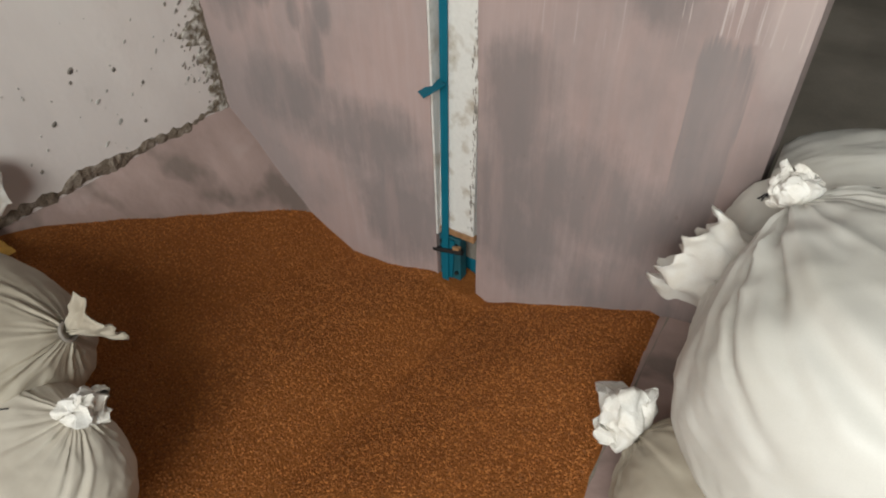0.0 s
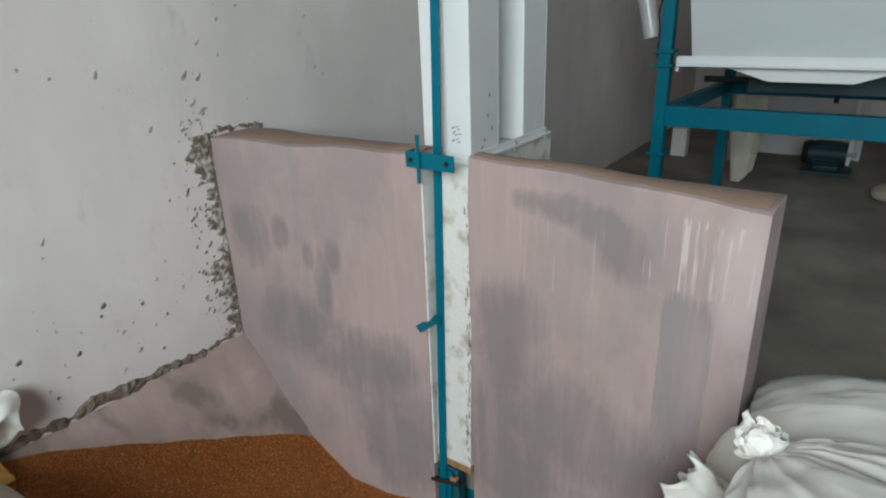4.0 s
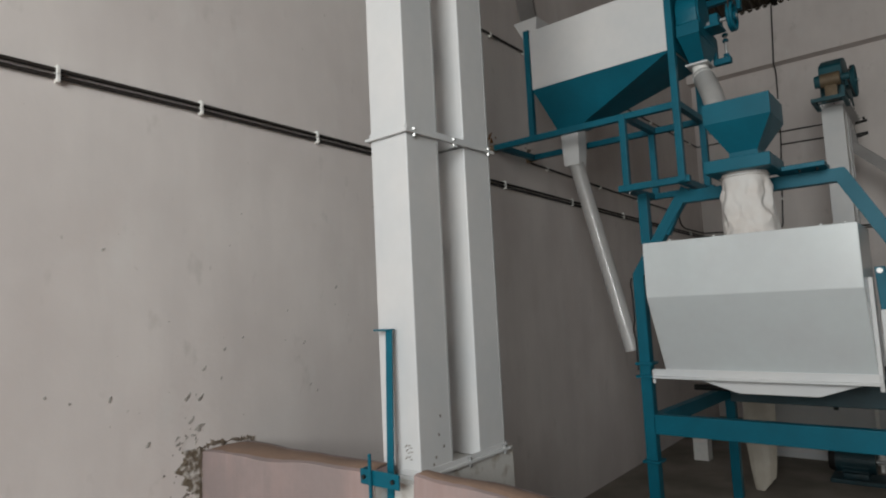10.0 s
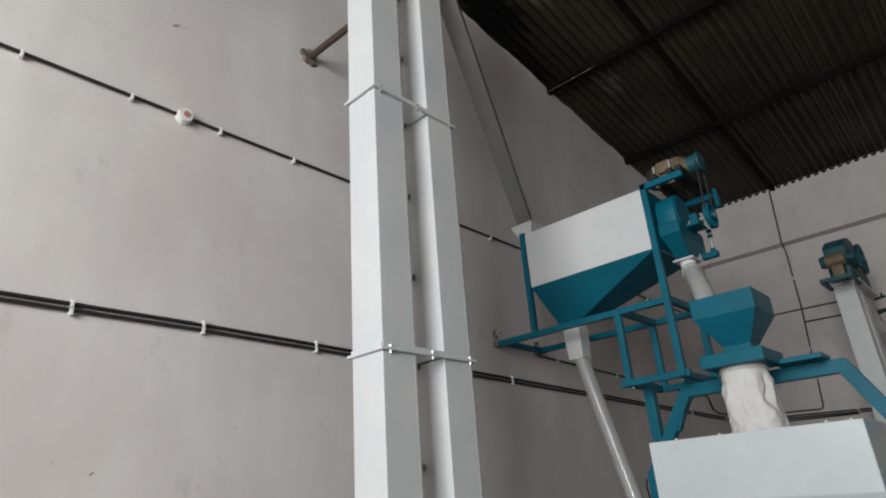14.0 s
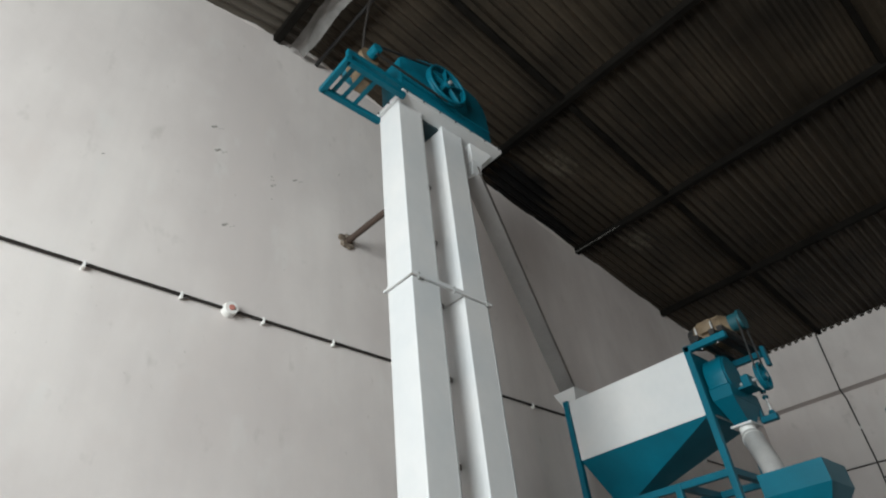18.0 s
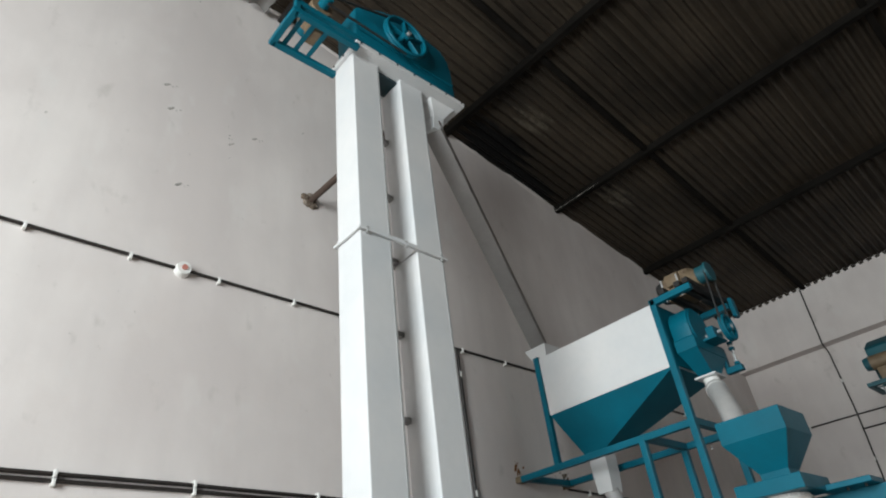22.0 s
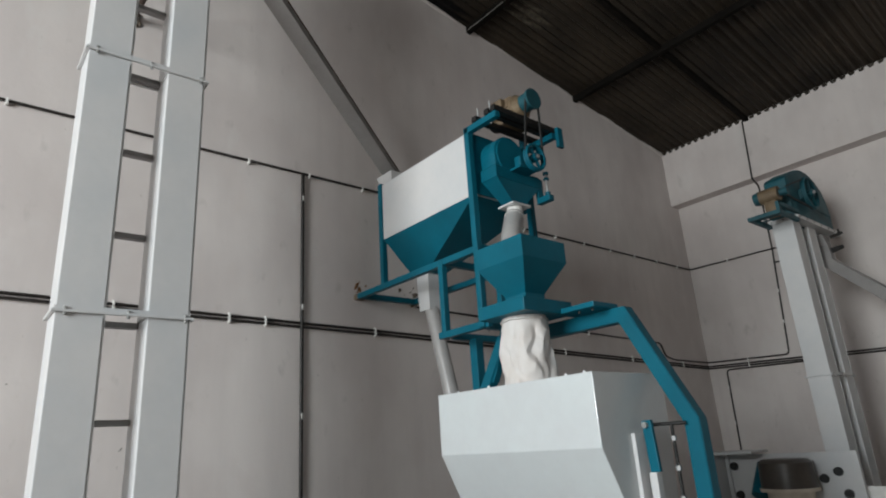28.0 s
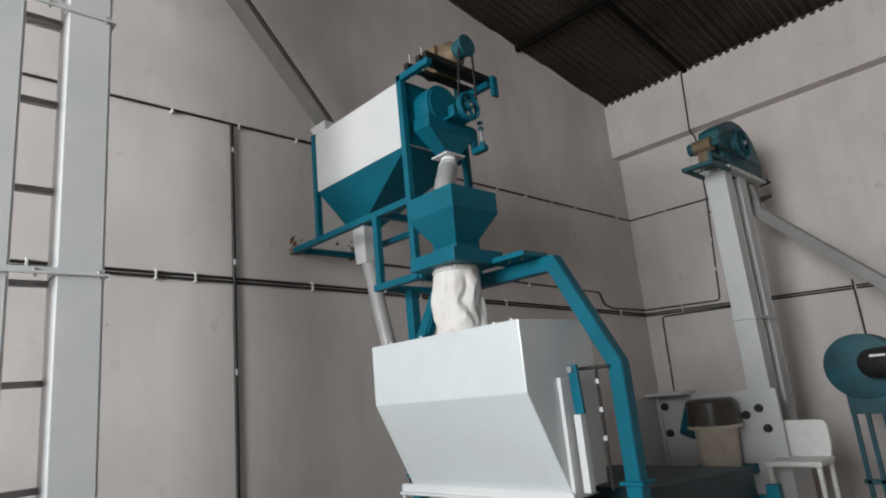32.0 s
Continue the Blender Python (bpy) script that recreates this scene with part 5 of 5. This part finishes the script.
# ---- the second elevator and machines by the end wall ----
k = elevator((-1.0, 1.822, 0.0), "white twin-leg bucket elevator with a teal head by the end wall", (0.80, 2.02, 3.385), [1.05 + 0.412 * i for i in range(6)], far=2.80, paint=TEALDULL)
k.add("boot_casing", box(-1.20, -0.99, 1.80, 2.33, 0.0, 0.792, 0.004), WHITE, "white lower casing")
k.add("outlet", hull_loft([rect(-1.16, -1.0, 2.44, 2.63, 3.355), rect(-1.09, -0.98, 2.47, 2.57, 3.25), rect(-1.06, -0.96, 2.44, 2.55, 3.10)]), SPOUT, "grey tapered outlet")
k.add("discharge_chute", bar((-1.03, 2.49, 3.10), (0.42, 2.28, 1.62), 0.11, 0.10, 0.004), SPOUT, "grey sloping discharge chute")
k.add("shaft_end", rod((-0.98, 2.60, 3.345), (-0.87, 2.60, 3.36), 0.014, bm=rod((-0.90, 2.60, 3.35), (-0.90, 2.60, 3.40), 0.01)), STEEL)
k.add("shaft_end", rod((-1.0, 2.52, 3.20), (-0.87, 2.52, 3.205), 0.018, bm=rod((-1.0, 2.52, 3.17), (-0.88, 2.52, 3.20), 0.012)), STEEL)
k.ob.location = (-0.145, 7.225, 0.0)

k = Kit("blower", (0.40, 7.85, 0.0), "round teal blower on a teal stand", "blower")
sc = k.add("scroll", prism_y([(0.42 + 0.28 * math.cos(a), 1.53 + 0.27 * math.sin(a)) for a in [2 * math.pi * i / 40 for i in range(40)]], 7.72, 8.0, 0.008), TEALDULL, smooth=40)
dc = k.add("inlet_pipe", pipe([(0.53, 7.74, 1.545), (0.53, 7.62, 1.545), (0.60, 7.52, 1.55), (1.05, 7.46, 1.56)], 0.12, 26, round_by=0.10), RUBBER, "dark inlet duct", smooth=50)
k.add("inlet_band", box(0.57, 0.68, 7.375, 7.388, 1.60, 1.618, 0.001), CLIPW, "small white label", under=dc)
for i in range(16):
    a = 2 * math.pi * i / 16
    k.add("rim_bolt", bolt((0.42 + 0.255 * math.cos(a), 7.72, 1.53 + 0.245 * math.sin(a)), (0, -1, 0), 0.005, 0.004), TEALDULL, under=sc)
k.add("outlet_neck", box(0.26, 0.62, 7.74, 7.98, 1.14, 1.32, 0.005), TEALDULL)
for x in (0.28, 0.38, 0.50, 0.60):
    k.add("stand_leg", bar((x, 7.76, 0.0), (x, 7.76, 1.15), 0.035, 0.035), TEALDULL)
k.add("stand_rail", bar((0.24, 7.76, 0.6), (0.64, 7.76, 0.6), 0.035, 0.035), TEALDULL)

k = Kit("destoner", (-0.25, 6.9, 0.0), "white destoner frame with a dark-topped drive motor", "machine")
k.add("side_panel", box(-1.06, -0.04, 6.98, 7.0, 0.0, 1.425, 0.004), WHITE, "white painted side panel")
k.add("side_panel", box(-1.09, -1.07, 6.5, 6.98, 0.0, 1.43, 0.004), WHITE, "white painted side panel")
k.add("corner_angle", bar((-0.05, 6.97, 0.0), (-0.05, 6.97, 1.43), 0.045, 0.03), WHITE)
k.add("corner_angle", bar((-1.05, 6.97, 0.0), (-1.05, 6.97, 1.43), 0.03, 0.03), WHITE)
for x, z in ((-0.19, 1.28), (-0.15, 1.12), (-0.30, 1.23), (-0.99, 1.10), (-1.0, 1.33)):
    k.add("knob", rod((x, 6.98, z), (x, 6.95, z), 0.035, 0.03, seg=14), RUBBER, "black rubber knob", smooth=40)
mo = k.add("motor_body", rod((-0.50, 6.80, 0.85), (-0.50, 6.80, 1.17), 0.15, 0.17, seg=26, bm=rod((-0.50, 6.80, 1.155), (-0.50, 6.80, 1.18), 0.215, seg=26)), CREAM, "cream painted motor casting", smooth=40)
k.add("motor_cap", rod((-0.50, 6.80, 1.18), (-0.50, 6.80, 1.365), 0.205, 0.195, seg=30, bm=rod((-0.50, 6.80, 1.365), (-0.50, 6.80, 1.39), 0.195, 0.165, seg=30)), MOTORCAP, "dark motor fan cover", under=mo, smooth=40)
for i in range(6):
    a = math.radians(60 * i)
    k.add("cooling_fin", box(-0.50 + 0.15 * math.cos(a) - 0.012, -0.50 + 0.15 * math.cos(a) + 0.012, 6.80 + 0.15 * math.sin(a) - 0.012, 6.80 + 0.15 * math.sin(a) + 0.012, 0.9, 1.13, 0.003), CREAM, under=mo)
k.add("motor_mount", box(-0.72, -0.28, 6.62, 6.98, 0.78, 0.85, 0.004), TEAL)
k.add("drive_guard", rod((-0.70, 6.78, 1.10), (-0.66, 6.9, 1.33), 0.10, seg=18), TEAL, smooth=40)
k.add("top_tray", box(-1.06, -0.72, 6.75, 7.05, 1.435, 1.46, 0.004), WHITE, "thin white tray on top")
k = Kit("white_chair", (-0.02, 7.05, 0.0), "white moulded chair back beside the machine", "chair")
k.add("backrest", hull_loft([[(0.06 + a * 0.20 * k_, 7.055 + b_ * 0.016, 0.90 + 0.27 * h_) for a, b_ in ((-1, -1), (1, -1), (1, 1), (-1, 1))] for h_, k_ in ((0, 0.92), (0.3, 0.98), (0.75, 1.0), (0.9, 0.97), (0.97, 0.90), (1.0, 0.80))]), CLIPW)
k.add("seat", box(-0.14, 0.26, 6.72, 7.06, 0.86, 0.90, 0.012), CLIPW)
for x in (-0.11, 0.23):
    for y in (6.75, 7.03):
        k.add("leg", bar((x, y, 0.0), (x, y, 0.87), 0.03, 0.03), CLIPW)

# ---- sacks ----
def sack(o, size, neck, mat, label, seed, droop=0.0, flap=0.10, keep=None, spread=1.0, folds=9, mouth=None, style="wad", pleat=0.030, reach=1.0, deep=1.0):
    """A tied woven sack: size = half axes; neck = direction in which its tied mouth points."""
    random.seed(seed)
    d = Vector(neck).normalized()
    kk = Kit("grain_sack", (o[0], o[1], o[2] - size[2]), label, "sack", "wheat sacks")
    q = Vector((0, 0, 1)).rotation_difference(d).to_matrix()
    nu, nv = 200, 70
    creases = [(random.uniform(0, 6.283), random.uniform(0.03, 0.08), random.uniform(0.012, 0.035) * deep, random.uniform(-0.35, 0.35), random.uniform(0.6, 1.7) * reach) for _ in range(folds)]
    rows = []
    for j in range(nv + 1):
        th = math.pi * (j / nv) ** 1.15
        row = []
        for i in range(nu):
            ph = 2 * math.pi * i / nu
            v = Vector((math.sin(th) * math.cos(ph), math.sin(th) * math.sin(ph), math.cos(th)))
            w = q @ v
            e = 2.5
            r = (abs(w.x) ** e + abs(w.y) ** e + abs(w.z) ** e) ** (-1 / e)
            p = Vector((w.x * size[0], w.y * size[1], w.z * size[2])) * r
            near = math.exp(-(th / 0.55) ** 2)
            twist = 2.5 * nz(math.cos(ph) * 1.5, math.sin(ph) * 1.5, seed + 0.6 * th)
            wob = 0.6 * (1 - 2 * abs(math.sin(8.5 * ph + twist))) + 0.5 * (1 - 2 * abs(math.sin(14 * ph + 1.6 * twist + seed)))
            f = 1 + pleat * (0.45 + 1.1 * nz(math.cos(ph) * 1.3 + seed, math.sin(ph) * 1.3, 0)) * math.exp(-(th / 0.6) ** 2) * wob * min(1, th / 0.1)
            for a, wd, dep, bend, far_ in creases:
                da = (ph - a - bend * th + math.pi) % (2 * math.pi) - math.pi
                env = min(1, th / 0.15) * max(0.0, 1 - th / far_) ** 0.6
                f -= env * dep * (math.exp(-(da / wd) ** 2) - 0.55 * math.exp(-((da - 1.8 * wd) / (1.3 * wd)) ** 2))
            f += 0.035 * nz(w.x + seed, w.y, w.z, 1.9) + 0.012 * nz(w.x, w.y + seed, w.z, 5)
            bend_ = 0.35 * nz(w.x, w.y, w.z + seed, 2.0)
            f += 0.045 * max(-0.05, 0.16 - abs(nz(w.x * 1.4 + seed + bend_, w.y * 2.4, w.z * 2.0 - bend_, 2.2))) + 0.030 * max(-0.06, 0.14 - abs(nz(w.x * 2 + bend_, w.y + seed, w.z * 1.3 + bend_, 4.5)))
            p *= f
            if th < 0.30:
                p += d * (0.30 - th) * 0.2 * min(size)
            if p.z < -size[2] * 0.92:
                p.z = -size[2] * (0.92 + 0.02 * nz(p.x, p.y, seed, 4))
            row.append(keep(Vector(o) + p) if keep else Vector(o) + p)
        rows.append(row)
    b_ = kk.add("sack_body", hull_loft(rows[2:nv]), mat, smooth=80)
    top = rows[2]
    tip = sum(top, Vector()) / len(top)
    side = d.orthogonal().normalized()
    up2 = d.cross(side)
    # crumpled mouth above the tie: gathered cloth that swells, folds over and is tucked in
    rings = []
    sx, sy = 1 + 0.35 * nz(seed, 1, 2, 1.7), 1 - 0.35 * nz(seed, 1, 2, 1.7)
    lean = (side * nz(seed, 5, 1, 2.3) + up2 * nz(seed, 8, 3, 2.3)) * flap
    for s in range(27):
        t = s / 26
        ring_ = []
        for i in range(96):
            a = 2 * math.pi * i / 96
            ca, sa = math.cos(a), math.sin(a)
            swell = math.sin(math.pi * min(1.0, 0.08 + 0.95 * t)) ** 0.8
            rad = 0.014 + spread * flap * 0.62 * swell * (1 + 0.25 * math.sin(5 * a + seed) * (1 - t) + 0.5 * nz(ca * 1.6, sa * 1.6, seed + t, 1.4))
            p = tip + side * rad * ca * sx + up2 * rad * sa * sy + d * (flap * 1.35 * t * (1 + 0.35 * nz(ca, sa, seed, 1.3)) - 0.008) + lean * t - Vector((0, 0, droop * t * t))
            w = min(1.0, 3 * t) * flap
            p += noise.noise_vector(p * (1.5 / flap) + Vector((seed, 0, 0))) * 0.34 * w + noise.noise_vector(p * (3.6 / flap) + Vector((0, seed, 0))) * 0.20 * w + noise.noise_vector(p * (7.5 / flap)) * 0.07 * w
            ring_.append(p)
        rings.append(ring_)
    cloth = mouth or TUFT
    if style == "open":
        side = d.cross(Vector((0, 0, 1))).normalized()
        up2 = side.cross(d)
    if style == "ears":
        bm = bmesh.new()
        for turn, bend in ((0.42, 0.5), (-0.45, -0.4)):
            fwd = (d * math.cos(turn) + Vector((0, 0, 1)) * math.sin(turn)).normalized()
            wide = fwd.cross(Vector((0.3, 0.8, 0.2))).normalized()
            lift = fwd.cross(wide)

            def ear(u, v, fwd=fwd, wide=wide, lift=lift, bend=bend):
                s = 2 * v - 1
                reach = flap * 1.9 * u * (1 + 0.10 * nz(v * 5, bend, seed))
                w = 0.010 + flap * 0.62 * u ** 0.8
                up_ = flap * (0.10 * math.cos(4.5 * s + 2 * bend) * u + bend * 0.35 * u * u)
                return tip + fwd * reach + wide * (s * w) + lift * up_ + noise.noise_vector(Vector((u * 4, v * 4, seed))) * 0.012 * u

            sheet(14, 18, ear, bm)
        fl = kk.add("sack_mouth", bm, cloth, "limp gathered mouth of the sack", smooth=60)
        fl.modifiers.new("thick", "SOLIDIFY").thickness = 0.0025
    elif style == "open":
        rings = []
        for s in range(19):
            t = s / 18
            ring_ = []
            for i in range(72):
                a = 2 * math.pi * i / 72
                ca, sa = math.cos(a), math.sin(a)
                rag = flap * (0.35 * nz(ca * 3, sa * 3, seed, 1.6) + 0.08 * nz(ca * 9, sa * 9, seed, 1.6)) * t * t
                k_ = 0.75 + 0.35 * t + 0.10 * math.sin(7 * a + 4 * t) * t
                p = tip - d * 0.125 + d * (t * flap * 1.55 + rag) + side * (ca * flap * 0.50 * k_) + up2 * (sa * flap * 0.92 * k_)
                p += noise.noise_vector(p * 16 + Vector((seed, 0, 0))) * 0.020 * t + noise.noise_vector(p * 34) * 0.006 * t
                ring_.append(p - Vector((0, 0, droop * t * t)))
            rings.append(ring_)
        fl = kk.add("sack_mouth", hull_loft(rings, cap=False), cloth, "wide torn mouth of the sack with ragged edges", smooth=35)
        fl.modifiers.new("thick", "SOLIDIFY").thickness = 0.003
        mid = sum(rings[12], Vector()) / 72
        plug = [[mid.lerp(p, q) + d * (0.02 * (1 - q)) for p in rings[12]] for q in (0.97, 0.6, 0.25, 0.02)]
        kk.add("grain_fill", hull_loft(plug), GRAIN, "wheat showing in the torn mouth", under=fl)
        return kk
    else:
        fl = kk.add("sack_mouth", hull_loft(rings), cloth, "frayed gathered mouth of the sack", smooth=28)
    kk.add("tie_string", ring(tip + d * 0.004, d, 0.022, 0.005, 20, 6), SPECK, under=fl)
    return kk


def ink(kk, marks):
    """Short dark ink strokes laid on the cloth: (place, length, slant)."""
    body_ = next(c for c in kk.ob.children if c.name.startswith("sack_body"))
    for place, length, slant in marks:
        q = Vector(place) - kk.o
        v = min(body_.data.vertices, key=lambda e: (e.co - q).length_squared)
        nrm = v.normal.normalized()
        s1 = nrm.cross(Vector((0, 1, 0.2))).normalized()
        s2 = nrm.cross(s1)
        go = s1 * math.cos(slant) + s2 * math.sin(slant)
        off = (q - v.co) - nrm * (q - v.co).dot(nrm)
        if off.length > 0.012:
            off *= 0.012 / off.length
        at = v.co + off + nrm * 0.0015
        part("ink_mark", bar(at - go * length / 2, at + go * length / 2, 0.0028, 0.0015, 0.0, up=nrm), INK, body_)


def beside_parapet(p):
    if p.x < -0.095 and p.y > 1.545:
        if p.y - 1.545 < -0.095 - p.x:
            p.y = 1.545
        else:
            p.x = -0.095
    return p


def against_end(p):
    if p.x < -0.095 and (p.y > 1.54 or p.z < 0.40):
        p.x = -0.095
    return p


sack((0.29, 1.14, 0.43), (0.41, 0.34, 0.34), (-0.72, 0.52, 0.62), SACKC, "bulging white woven sack of wheat with a tied mouth", 3, flap=0.056, spread=0.75, folds=15, reach=1.6, deep=1.7, pleat=0.022)
sack((0.135, 1.30, 0.31), (0.27, 0.24, 0.30), (-0.93, 0.22, 0.36), SACKC, "white wheat sack with a wide torn mouth squeezed under another", 8, flap=0.138, keep=beside_parapet, droop=0.035, style="open")
kk = sack((0.23, 1.62, 0.33), (0.41, 0.28, 0.345), (1.0, 0.25, 0.1), SACKC, "white woven sack with scribbled ink marks beside the parapet end", 31, flap=0.08, keep=against_end)
ink(kk, [((-0.14 + 0.009 * i, 1.46 + 0.005 * i, 0.58), 0.012 + 0.005 * (i % 3), 0.5 * i) for i in range(8)])
sack((0.16, 0.94, 0.13), (0.32, 0.24, 0.14), (-0.93, 0.38, 0.06), SACKD, "low white sack lying with its frayed mouth over the pit edge", 5, flap=0.10)
sack((-1.58, 0.36, 0.068 + grain_z(-1.66, 0.31)), (0.27, 0.22, 0.19), (0.78, 0.5, 0.35), SACKD, "dusty tied sack half sunk in the wheat", 13, droop=0.03, flap=0.062, mouth=SACKD, style="ears", pleat=0.022)
kk = sack((-1.27, 0.23, 0.115 + grain_z(-1.27, 0.23)), (0.31, 0.20, 0.125), (0.30, 0.62, 0.74), SACKS, "dusty tied sack resting on the wheat heap", 17, flap=0.06, spread=0.8, pleat=0.02)
ink(kk, [((-1.38 + 0.018 * i, 0.31 - 0.015 * (i % 2), 0.215), 0.022, 0.7 * i + 0.3) for i in range(6)])


def slack_bag(o, w, depth, h, label):
    """An empty woven bag standing slack, hung from the frame: upright folds, narrow and slanting at the bottom."""
    rows = []
    for i in range(31):
        s_ = i / 30
        row = []
        for j in range(80):
            a = 2 * math.pi * j / 80
            ca, sa = math.cos(a), math.sin(a)
            k_ = 0.62 + 0.38 * s_ ** 0.6
            fold = 1 + 0.16 * crease(5 * a + 2.2 * nz(ca, sa, 2 * s_)) * (0.35 + 0.65 * s_) + 0.10 * nz(3 * ca, 3 * sa, 3 * s_)
            row.append((o[0] + w * k_ * fold * ca * (1 + 0.1 * nz(s_ * 3, 0, 5)), o[1] + depth * k_ * fold * sa, o[2] + h * s_ + 0.10 * (1 - s_) ** 2 * max(0.0, ca) + 0.01 * nz(4 * ca, 4 * sa, 0) * (s_ > 0.03)))
        rows.append(row)
    return tagged(link("slack_bag", hull_loft(rows), SACKS, 28), label, "sack")


slack_bag((-0.835, 5.80, 0.0), 0.125, 0.07, 0.90, "slack white woven bag with upright folds under the cleaner")
kc = Kit("carton", (-1.54, 6.53, 0.0), "small white carton standing on the floor by the wall", "box")
kc.add("carton_body", box(-1.61, -1.47, 6.47, 6.60, 0.0, 0.27, 0.004), CLIPW)
for x in (-1.576, -1.504):
    kc.add("carton_flap", bar((x, 6.47, 0.272), (x, 6.60, 0.285), 0.07, 0.003, 0.0), CLIPW)
sack((0.30, 5.7, 0.06), (0.2, 0.14, 0.065), (0.9, -0.3, 0.1), SACKD, "empty crumpled sack on the floor", 27, flap=0.06)
# a folded sack end against the wall and a scrap of yellow cloth at the edge of the heap
b = sheet(30, 24, lambda u, v: (XW + 0.03 + 0.07 * math.sin(math.pi * v) * (1 + 0.6 * nz(u * 4, v * 4, 2)), 0.36 + 0.33 * u - 0.05 * v * nz(u * 3, v * 3, 1), 0.31 + 0.28 * v * (1 - 0.40 * u) + 0.03 * nz(u * 5, v * 4, 0)))
tagged(link("sack_scrap", b, TUFT, 60), "crumpled white sack end leaning on the wall", "sack")
b = sheet(22, 18, lambda u, v: (-1.98 + 0.14 * u, 0.42 + 0.19 * v, 0.262 + 0.045 * math.sin(math.pi * u) * math.sin(math.pi * v) + 0.03 * (1 - u) + 0.014 * nz(u * 5, v * 5, 0)))
tagged(link("yellow_cloth", b, YELLOW, 60), "scrap of dull yellow cloth lying on the wheat", "cloth")
